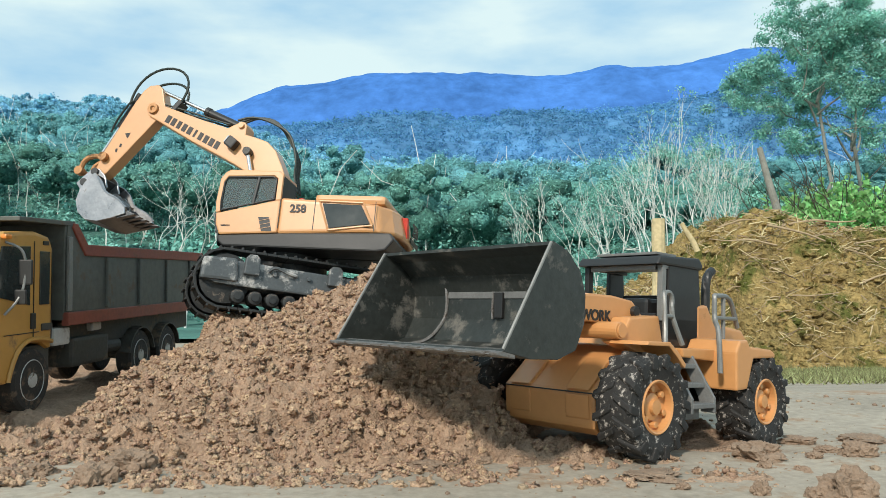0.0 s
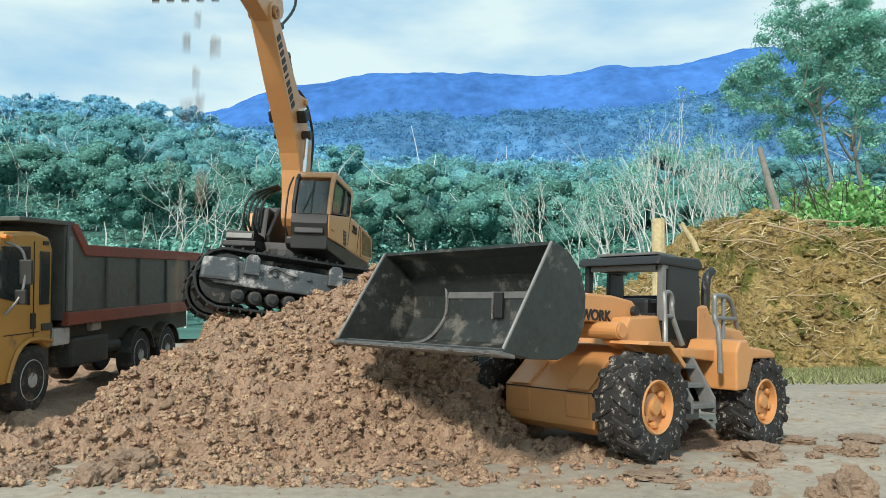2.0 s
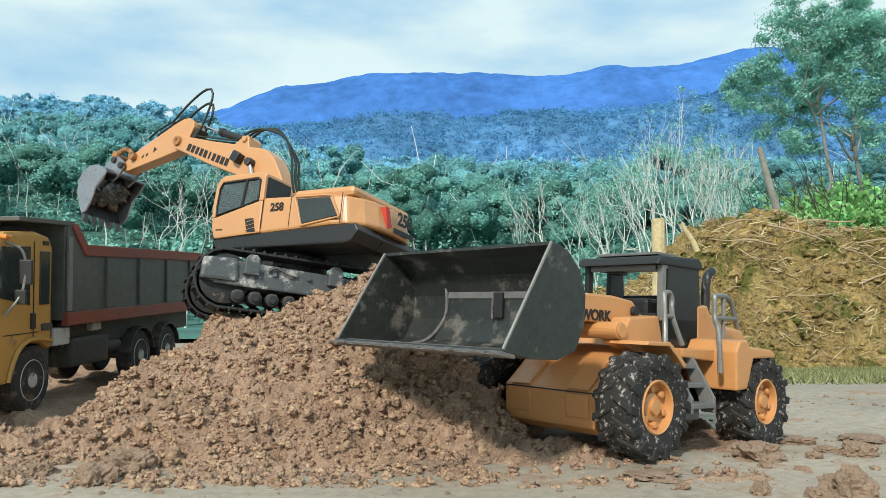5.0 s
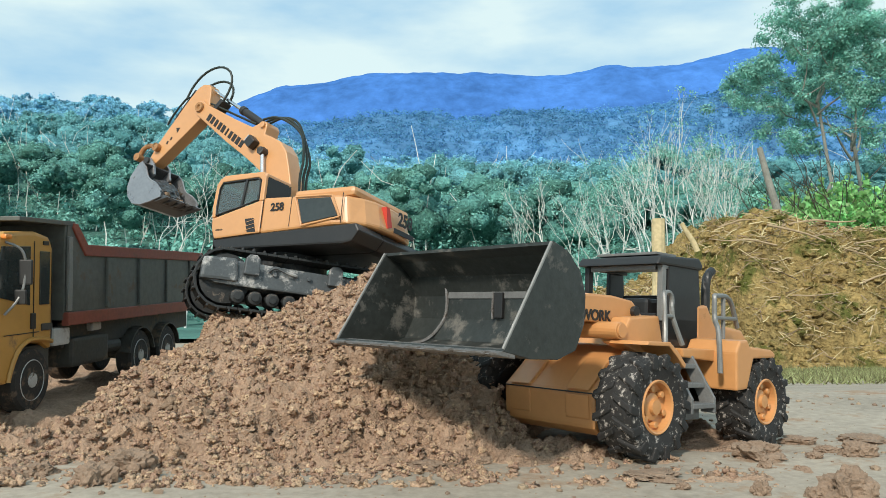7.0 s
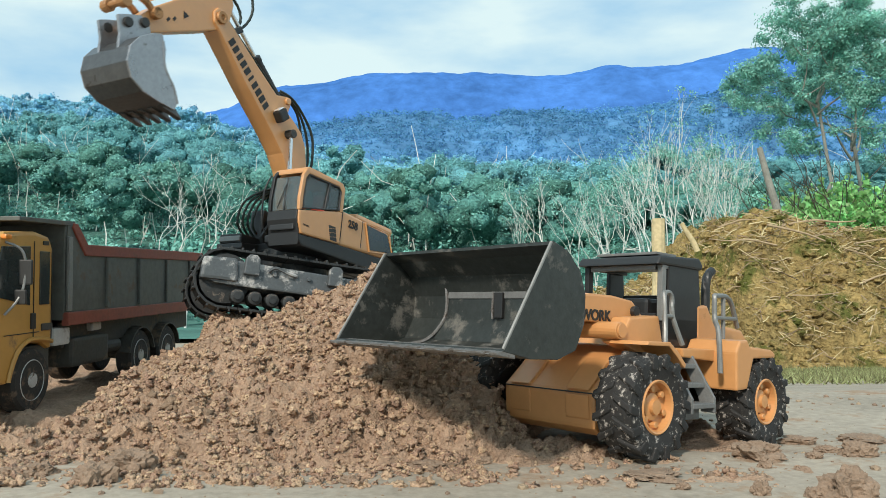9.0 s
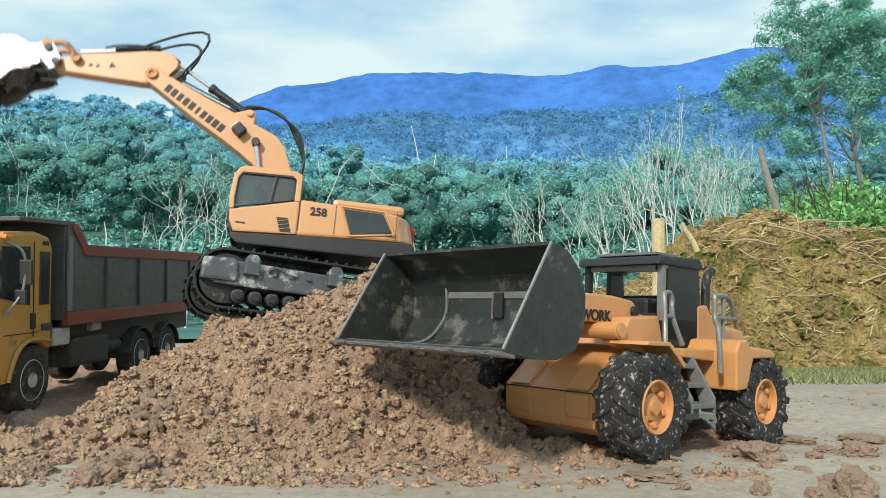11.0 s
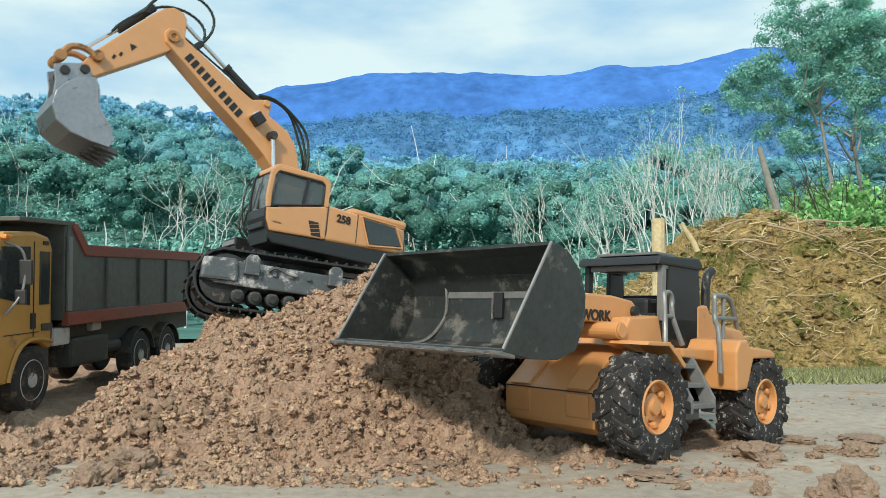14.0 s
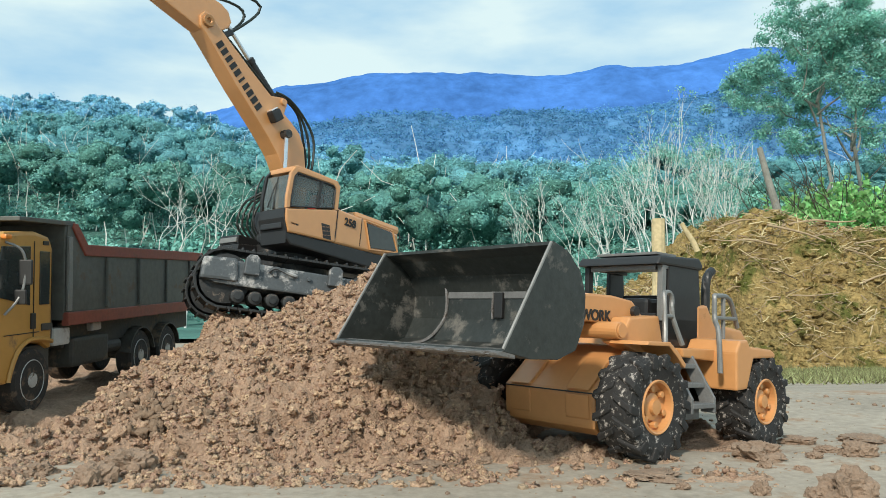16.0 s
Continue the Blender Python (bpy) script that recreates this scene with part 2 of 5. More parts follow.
def lump_shapes(count, subdivisions, rough, seed):
    """Ragged round lumps of radius about 1: corners (count, k, 3) and the triangles of one."""
    ico = bmesh.new()
    bmesh.ops.create_icosphere(ico, subdivisions=subdivisions, radius=1)
    ico.verts.ensure_lookup_table()
    base = [v.co.copy() for v in ico.verts]
    tri = [[v.index for v in f.verts] for f in ico.faces]
    ico.free()
    out = []
    for i in range(count):
        at = Vector((seed + 3.7 * i, 1.3 * i, 0))
        out.append([tuple(c * (0.9 + rough * (0.7 * noise.noise(c * 1.4 + at) + 0.9 * (0.45 - noise.voronoi(c * 2.1 + at)[0][0]) + 0.4 * noise.noise(c * 4.5 + at)))) for c in base])
    return np.array(out), np.array(tri)


def root(name, m, label, category, group="", kind=""):
    ob = new(name)
    ob.empty_display_size = 0.05
    ob.matrix_world = m
    return tagged(ob, label, category, group, kind)


def bevel(bm, w, seg=2, angle=30):
    if w > 0:
        es = [e for e in bm.edges if len(e.link_faces) == 2 and e.calc_face_angle(0) > radians(angle)]
        bmesh.ops.bevel(bm, geom=es, offset=w, segments=seg, profile=0.6, affect="EDGES", clamp_overlap=True)
    return bm


def box(c, s, bev=0.0, bm=None, rot=None):
    """A box with its middle at c and the sides s, its edges rounded by bev."""
    b = bmesh.new()
    bmesh.ops.create_cube(b, size=1)
    bmesh.ops.scale(b, vec=s, verts=b.verts)
    bevel(b, bev)
    mtx = Matrix.Translation(c)
    if rot:
        mtx = mtx @ pose(0, 0, 0, *rot)
    bmesh.ops.transform(b, matrix=mtx, verts=b.verts)
    return merge(bm, b)


def merge(bm, b):
    if bm is None:
        return b
    me = bpy.data.meshes.new("tmp")
    b.to_mesh(me)
    b.free()
    bm.from_mesh(me)
    bpy.data.meshes.remove(me)
    return bm


def prism(poly, y0, y1, bev=0.0, bm=None, plane="xz", seg=2):
    """A flat outline pulled from y0 to y1."""
    b = bmesh.new()
    at = {"xz": lambda p, q: (p[0], q, p[1]), "xy": lambda p, q: (p[0], p[1], q), "yz": lambda p, q: (q, p[0], p[1])}[plane]
    lo = [b.verts.new(at(p, y0)) for p in poly]
    hi = [b.verts.new(at(p, y1)) for p in poly]
    b.faces.new(lo)
    b.faces.new(hi[::-1])
    k = len(poly)
    for i in range(k):
        b.faces.new((lo[i], lo[(i + 1) % k], hi[(i + 1) % k], hi[i]))
    bmesh.ops.recalc_face_normals(b, faces=b.faces)
    bevel(b, bev, seg)
    return merge(bm, b)


def cyl(p, q, r, seg=16, bev=0.0, bm=None, r2=None):
    p, q = Vector(p), Vector(q)
    b = bmesh.new()
    bmesh.ops.create_cone(b, cap_ends=True, segments=seg, radius1=r, radius2=r if r2 is None else r2, depth=(q - p).length)
    bevel(b, bev, 2, 50)
    bmesh.ops.transform(b, matrix=Matrix.Translation((p + q) / 2) @ (q - p).to_track_quat("Z", "Y").to_matrix().to_4x4(), verts=b.verts)
    return merge(bm, b)


def tube(pts, r, seg=8, bm=None, smooth=4, r_end=None):
    """A round bar along a smoothed line of points."""
    pts = [Vector(p) for p in pts]
    if smooth > 1 and len(pts) > 2:
        out = []
        for i in range(len(pts) - 1):
            a, b0, c, d0 = pts[max(i - 1, 0)], pts[i], pts[i + 1], pts[min(i + 2, len(pts) - 1)]
            for k in range(smooth):
                t = k / smooth
                out.append(0.5 * ((2 * b0) + (c - a) * t + (2 * a - 5 * b0 + 4 * c - d0) * t * t + (3 * b0 - a - 3 * c + d0) * t ** 3))
        pts = out + [pts[-1]]
    b = bmesh.new()
    rings, up = [], Vector((0.13, 0.31, 0.94))
    for i, p in enumerate(pts):
        w = (pts[min(i + 1, len(pts) - 1)] - pts[max(i - 1, 0)]).normalized()
        s = w.cross(up)
        if s.length < 0.05:
            s = w.cross(Vector((1, 0.2, 0)))
        s.normalize()
        n2 = s.cross(w)
        rad = r if r_end is None else r + (r_end - r) * i / (len(pts) - 1)
        rings.append([b.verts.new(p + rad * (math.cos(2 * math.pi * k / seg) * s + math.sin(2 * math.pi * k / seg) * n2)) for k in range(seg)])
    for i in range(len(rings) - 1):
        for k in range(seg):
            b.faces.new((rings[i][k], rings[i][(k + 1) % seg], rings[i + 1][(k + 1) % seg], rings[i + 1][k]))
    b.faces.new(rings[0][::-1])
    b.faces.new(rings[-1])
    return merge(bm, b)


def lathe(profile, seg=32, bm=None, cap=True):
    """A profile of (radius, y) turned about the y axis."""
    b = bmesh.new()
    rings = [[b.verts.new((r * math.cos(2 * math.pi * k / seg), y, r * math.sin(2 * math.pi * k / seg))) for k in range(seg)] for r, y in profile]
    for i in range(len(rings) - 1):
        for k in range(seg):
            b.faces.new((rings[i][k], rings[i + 1][k], rings[i + 1][(k + 1) % seg], rings[i][(k + 1) % seg]))
    if cap:
        b.faces.new(rings[0])
        b.faces.new(rings[-1][::-1])
    return merge(bm, b)


def plate(poly, y, t, bm=None, bev=0.0, plane="xz"):
    return prism(poly, y - t / 2, y + t / 2, bev, bm, plane)


def text_mesh(name, body, size, m, mat, parent, label=""):
    """Lettering as a thin mesh; m places it, its face looking along its z."""
    cu = bpy.data.curves.new(name, "FONT")
    cu.body, cu.size, cu.extrude, cu.align_x, cu.align_y, cu.offset = body, size, 0.0004, "CENTER", "CENTER", 0.03 * size
    tmp = new("tmp_text", cu)
    me = bpy.data.meshes.new_from_object(tmp.evaluated_get(bpy.context.evaluated_depsgraph_get()))
    bpy.data.objects.remove(tmp)
    bpy.data.curves.remove(cu)
    me.materials.clear()
    me.materials.append(M[mat])
    ob = new(name, me)
    ob.parent = parent
    ob.matrix_basis = m
    if label:
        ob["label"] = label
    return ob


def smooth01(t):
    t = min(max(t, 0.0), 1.0)
    return t * t * (3 - 2 * t)


# ---- ground, heap, far land ----
EX_O = Vector((-0.2614, 1.35, 0.2965))
EX_TILT = pose(0, 0, 0, 0, 4.4, 0) @ pose(0, 0, 0, -8.94, 0, 0)
EX_BASE = Matrix.Translation(EX_O) @ EX_TILT @ Matrix.Translation((0, 0, -0.152))
EX_UP = (EX_TILT @ Vector((0, 0, 1))).normalized()


def ex_plane(x, y):
    p = EX_BASE.translation
    return p.z - (EX_UP.x * (x - p.x) + EX_UP.y * (y - p.y)) / EX_UP.z


def pad_height(x, y):
    """The dusty working pad, and the land that falls away behind it."""
    z = 0.004 * noise.noise((x * 3, y * 3, 0.3)) if y < 4 else 0.0
    z -= 0.020 * smooth01((y - 0.93) / 0.14) * smooth01((x - 0.22) / 0.14)
    if y > 1.7:
        y = min(y, 12.5)
        z += (0.188 - y * (150 - 28 * (y - 1.7) / 10.8) / 1358) * smooth01((y - 1.7) / 0.3)
    return z


def land_height(x, y):
    if y < 20:
        return pad_height(x, y)
    a = x / y
    rise = 0.185 + 0.095 * smooth01((-0.05 - a) / 0.42)
    return -1.0 + rise * max(0.0, min(y, 330) - 34) + 0.8 * noise.noise((x * 0.03, y * 0.03, 1.7)) * min(1, (y - 20) / 40)


def heap_height(x, y):
    dx, dy = x + 0.05, y - 1.2
    fx = 0.395 * dx if dx < 0 else 0.75 * dx if dx < 0.055 else 0.041 + 1.45 * (dx - 0.055)
    fy = 0.74 * dy if dy < 0 else 0.30 * dy
    h = 0.252 - math.sqrt(fx * fx + fy * fy + 0.0002)
    u, v = (x + 0.261) * 0.927 + (y - 1.35) * 0.375, (y - 1.35) * 0.927 - (x + 0.261) * 0.375
    k = smooth01((0.170 - abs(u)) / 0.045) * smooth01((0.122 - abs(v)) / 0.03)
    h = h * (1 - k) + (ex_plane(x, y) - 0.002) * k
    k = smooth01((-0.455 - x) / 0.06) * smooth01((y - 1.02) / 0.06) * smooth01((2.0 - y) / 0.1)
    h = h * (1 - k) + (0.026 + 0.033 * (y - 1.09)) * k
    h = max(h, 0.016 * math.exp(-((x - 0.10) / 0.13) ** 2 - ((y - 0.935) / 0.06) ** 2) - 0.004)
    h = max(h, 0.030 * math.exp(-((x + 0.50) / 0.22) ** 2 - ((y - 1.0) / 0.10) ** 2) - 0.008)
    f = smooth01((2.03 - y + 0.06 * noise.noise((x * 7, 0, 2))) / 0.22) * smooth01((x + 0.93 + 0.06 * noise.noise((0, y * 7, 2))) / 0.14)
    return h * f - 0.04 * (1 - f)


def grid(name, xs, ys, height, mat, smooth=True):
    verts = [(x, y, height(x, y)) for y in ys for x in xs]
    k = len(xs)
    faces = [(j * k + i, j * k + i + 1, (j + 1) * k + i + 1, (j + 1) * k + i) for j in range(len(ys) - 1) for i in range(k - 1)]
    return raw(name, verts, faces, mat, None, smooth)


def build_ground():
    def steps(*runs):
        out = []
        for a, b, k in runs:
            out += [a + (b - a) * i / k for i in range(k)]
        return out + [runs[-1][1]]
    xs = steps((-3000, -300, 14), (-300, -40, 14), (-40, -4, 12), (-4, -1, 10), (-1, 1.6, 90), (1.6, 5, 12), (5, 40, 14), (40, 300, 14), (300, 3000, 14))
    ys = steps((-3000, -60, 10), (-60, -3, 10), (-3, 0.4, 8), (0.4, 1.8, 60), (1.8, 14, 44), (14, 60, 20), (60, 340, 28), (340, 4000, 12))
    g = grid("ground", xs, ys, land_height, "ground")
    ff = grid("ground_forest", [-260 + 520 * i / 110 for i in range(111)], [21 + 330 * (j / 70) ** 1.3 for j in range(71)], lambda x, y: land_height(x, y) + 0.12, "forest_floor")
    tagged(ff, "dark green leaf-covered forest floor, tone lifted for haze", "ground", kind="structure")
    tagged(g, "dusty grey-brown packed earth working ground with loose crumbs", "ground", kind="structure")


def build_heap():
    random.seed(4)
    def surface(x, y):
        b = heap_height(x, y)
        edge = 0.011 * noise.noise((x * 9, y * 9, 4.0)) + 0.010 * noise.noise((x * 24, y * 24, 9.0))
        b += edge
        live = smooth01((b + 0.012) / 0.04)
        wx, wy = x + 0.012 * noise.noise((x * 30, y * 30, 2)), y + 0.012 * noise.noise((x * 30, y * 30, 8))
        d1, d2, d3 = (noise.voronoi((wx * k, wy * k, b * k * 1.3))[0] for k in (28, 60, 125))
        crack = 0.011 * min(1.0, (d1[1] - d1[0]) * 3.2) + 0.010 * min(1.0, (d2[1] - d2[0]) * 2.6) + 0.006 * min(1.0, (d3[1] - d3[0]) * 2.2)
        big = 0.5 + 0.5 * noise.noise((x * 14, y * 14, 6))
        clump = crack * (0.45 + 0.75 * big) - 0.014 + 0.010 * noise.noise((x * 30, y * 30, b * 85)) + 0.007 * noise.noise((x * 110, y * 110, b * 110)) + 0.003 * noise.noise((x * 260, y * 260, b * 260)) - 0.05 * max(0.0, noise.noise((x * 40, y * 46, b * 50 + 9)) - 0.18)
        u, v = (x + 0.261) * 0.927 + (y - 1.35) * 0.375, (y - 1.35) * 0.927 - (x + 0.261) * 0.375
        if (x < -0.45 and y > 1.05) or (abs(u) < 0.2 and abs(v) < 0.14):
            clump *= 0.3
        e = 0.012
        gx, gy = (heap_height(x + e, y) - heap_height(x - e, y)) / (2 * e), (heap_height(x, y + e) - heap_height(x, y - e)) / (2 * e)
        n = Vector((-gx, -gy, 1)).normalized()
        p = Vector((x, y, b)) + n * (0.8 * clump * live)
        return p.x, p.y, max(p.z, -0.03)
    nx, ny = 440, 330
    xs = [-0.95 + 1.35 * i / nx for i in range(nx + 1)]
    ys = [0.78 + 1.27 * (j / ny) ** 1.5 for j in range(ny + 1)]
    verts = []
    for y in ys:
        for x in xs:
            verts.append(surface(x, y))
    w = nx + 1
    heap = raw("soil_heap", verts, [(j * w + i, j * w + i + 1, (j + 1) * w + i + 1, (j + 1) * w + i) for j in range(ny) for i in range(nx)], "soil", None, True)
    tagged(heap, "large heap of loose crumbly reddish-brown soil with clods", "soil heap")
    # clods in clusters over the heap, each a main lump with smaller ones stuck to it
    rng = np.random.default_rng(4)
    spots = []
    while len(spots) < 30000:
        x, y = rng.uniform(-0.85, 0.34), rng.uniform(0.78, 1.34)
        b = heap_height(x, y)
        if b < -0.014 + 0.020 * rng.random() or (x < -0.50 and y > 1.03) or (x > 0.10 and y > 0.93):
            continue
        if abs((x + 0.261) * 0.927 + (y - 1.35) * 0.375) < 0.115 and abs((y - 1.35) * 0.927 - (x + 0.261) * 0.375) < 0.12:
            continue
        if x > 0.05 and y < 0.95 and rng.random() < 0.75:
            continue
        if rng.random() < 0.55 * smooth01(0.5 + 2.2 * noise.noise((x * 11, y * 11, 3))):
            continue
        r = 0.0016 + 0.0052 * rng.random() ** 3.2
        p = np.array(surface(x, y))
        p[2] = max(p[2], 0.0) + 0.05 * r
        spots.append((*p, r))
        for _ in range(rng.integers(3, 8) if r > 0.0035 else 1):
            w = rng.normal(size=3)
            w /= np.linalg.norm(w)
            w[2] = abs(w[2])
            spots.append((*(p + w * r * 0.95), r * rng.uniform(0.3, 0.65)))
    spots = np.array(spots)
    for name, sub, chosen in (("heap_clods", 2, spots[:, 3] > 0.0033), ("heap_crumbs", 1, spots[:, 3] <= 0.0033)):
        shapes, tris = lump_shapes(30, sub, 1.1, 2.0)
        at = spots[chosen]
        turn = rng.uniform(0, 2 * math.pi, len(at))
        size = at[:, 3:4] * rng.uniform(0.65, 1.45, (len(at), 3)) * np.array([1.1, 1.1, 0.85])
        co = shapes[rng.integers(0, len(shapes), len(at))] * size[:, None]
        cs, sn = np.cos(turn)[:, None], np.sin(turn)[:, None]
        co = np.stack([co[..., 0] * cs - co[..., 1] * sn, co[..., 0] * sn + co[..., 1] * cs, co[..., 2]], -1) + at[:, None, :3]
        tagged(raw_tris(name, co, tris, "clod"), "loose reddish-brown soil crumbs and clods strewn over the heap", "soil crumbs", kind="stuff")
    ico = bmesh.new()
    bmesh.ops.create_icosphere(ico, subdivisions=1, radius=1)
    base = [v.co.copy() for v in ico.verts]
    tri = [[v.index for v in f.verts] for f in ico.faces]
    ico.free()
    # crumbs on the pad
    vs, fs = [], []
    for _ in range(1500):
        x, y = random.uniform(-0.8, 1.0), random.uniform(0.66, 1.7)
        r = 0.0008 + 0.0045 * random.random() ** 5
        z = pad_height(x, y) + r * 0.3
        n0 = len(vs)
        ph = random.uniform(0, 50)
        for c in base:
            k = r * (1 + 0.5 * noise.noise(c * 1.7 + Vector((ph, 0, 0))))
            vs.append((x + c.x * k * 1.2, y + c.y * k * 1.2, z + c.z * k * 0.7))
        fs += [[n0 + i for i in t] for t in tri]
    pad = raw("ground_crumbs", vs, fs, "dry_clod")
    tagged(pad, "small dry soil crumbs scattered over the dusty ground", "soil crumbs", kind="stuff")


def earth_clod(x, y, sx, sy, sz, seed, label="lumpy dry brown earth clod lying on the dusty ground"):
    bm = bmesh.new()
    bmesh.ops.create_icosphere(bm, subdivisions=4, radius=1)
    for v in bm.verts:
        c = v.co.copy()
        k = 0.82 + 0.35 * noise.noise(c * 1.3 + Vector((seed, 0, 0))) + 0.30 * (0.5 - noise.voronoi(c * 3.4 + Vector((seed, 3, 0)))[0][0]) + 0.24 * (0.5 - noise.voronoi(c * 7.5 + Vector((seed, 3, 0)))[0][0]) + 0.10 * noise.noise(c * 10 + Vector((seed, 0, 5)))
        v.co = Vector((c.x * sx, c.y * sy, (max(c.z, -0.35) if c.z < 0 else c.z ** 0.65) * sz)) * k
    ob = link("earth_clod", bm, "dry_clod", None, "", False)
    ob.location = (x, y, pad_height(x, y) + 0.25 * sz)
    return tagged(ob, label, "earth clod", "clods on the ground")


def build_clods():
    rows = [(1340, 800, 54, 22), (1490, 860, 52, 38), (1336, 862, 20, 18), (1150, 838, 62, 9), (1202, 856, 18, 8), (850, 813, 22, 8),
            (1505, 795, 36, 18), (1400, 752, 40, 9), (1520, 750, 60, 7), (1455, 770, 26, 9), (1432, 804, 18, 8), (175, 838, 44, 26),
            (240, 815, 52, 26), (75, 830, 36, 14), (800, 802, 26, 10), (620, 845, 20, 10), (1250, 838, 10, 8), (1345, 820, 16, 10), (1430, 868, 22, 12),
            (760, 818, 58, 9), (30, 832, 22, 10)]
    for i, (px, py, w, hh) in enumerate(rows):
        d = 0.188 * 1358 / (py + hh * 0.4 - 530)
        s = d / 1358
        earth_clod((px - 784) * s, d, w * s * 0.95, w * s * 0.75, hh * s * 1.2, 7.3 * i)


build_ground()
build_heap()
build_clods()

# ---- excavator ----
PIV, BOOM_LEN, STICK_LEN = (0.0154, 0.030), 0.3513, 0.158
HOSE_PIECES = 18


def track_loop(length, height):
    """Points and headings round a track, clockwise from the side."""
    r = height / 2
    out, flat = [], length - height
    total = 2 * flat + 2 * math.pi * r
    n = 46
    for i in range(n):
        s = total * i / n
        if s < flat:
            out.append((-flat / 2 + s, height, 0))
        elif s < flat + math.pi * r:
            a = (s - flat) / r
            out.append((flat / 2 + r * math.sin(a), r + r * math.cos(a), a))
        elif s < 2 * flat + math.pi * r:
            out.append((flat / 2 - (s - flat - math.pi * r), 0, math.pi))
        else:
            a = (s - 2 * flat - math.pi * r) / r
            out.append((-flat / 2 - r * math.sin(a), r - r * math.cos(a), math.pi + a))
    return out


def excavator_track(ex, side):
    tr = new("track")
    tr.parent = ex
    tr.matrix_basis = pose(0, 0, 0, 0, 0, 22) @ pose(0, side * 0.078, 0)
    shoe = box((0, 0, -0.003), (0.0165, 0.046, 0.004), 0.0008)
    shoe = box((0.004, 0, 0.0005), (0.003, 0.046, 0.004), 0.0006, shoe)
    first = part("track_shoe", shoe, "track", tr)
    for i, (x, z, a) in enumerate(track_loop(0.335, 0.098)):
        ob = first if i == 0 else new("track_shoe", first.data)
        ob.parent = tr
        ob.matrix_basis = pose(x, 0, z, 0, math.degrees(a), 0)
    y = side * 0.012
    fr = prism([(-0.150, 0.044), (-0.142, 0.074), (-0.10, 0.077), (0.145, 0.072), (0.155, 0.048), (0.13, 0.037), (-0.10, 0.037), (-0.135, 0.038)], -0.020 + y, 0.020 + y, 0.003)
    fr = prism([(-0.158, 0.042), (-0.156, 0.077), (-0.105, 0.080), (-0.10, 0.043)], -0.022 + y * 1.3, 0.022 + y * 1.3, 0.005, fr)
    for sx in (-0.082, 0.052):
        fr = prism([(-0.012 + sx, 0.056), (-0.011 + sx, 0.082), (-0.006 + sx, 0.088), (0.006 + sx, 0.088), (0.011 + sx, 0.082), (0.012 + sx, 0.056)], y + side * 0.018, y + side * 0.030, 0.002, fr)
    fr = tube([(-0.075 + 0.02, y + side * 0.022, 0.066), (-0.045, y + side * 0.028, 0.072), (-0.025, y + side * 0.028, 0.066), (-0.010, y + side * 0.022, 0.064)], 0.0028, 6, fr)
    part("track_frame", fr, "track_frame", tr, "grey track frame caked with pale dried mud")
    fr = None
    for sx in (-0.125, -0.045, 0.010, 0.095):
        fr = cyl((sx, y + side * 0.018, 0.062), (sx, y + side * 0.0245, 0.062), 0.0035, 8, 0.0008, fr)
    part("frame_bolt", fr, "track_frame", tr)
    for i in range(9):
        x = -0.098 + i * 0.027
        r = lathe([(0.002, -0.018), (0.0105, -0.018), (0.0115, -0.010), (0.0115, 0.012), (0.0105, 0.021), (0.006, 0.022), (0.006, 0.025), (0.002, 0.025)], 14)
        o = part("track_roller", r, "track", tr)
        o.matrix_basis = pose(x, y, 0.0215, 0, 0, 0 if side > 0 else 180)
    for x in (-0.118, 0.118):
        r = lathe([(0.003, -0.016), (0.040, -0.016), (0.042, 0.0), (0.040, 0.016), (0.018, 0.020), (0.003, 0.022)], 20)
        o = part("idler_wheel", r, "track", tr)
        o.matrix_basis = pose(x, 0, 0.049, 0, 0, 0 if side > 0 else 180)


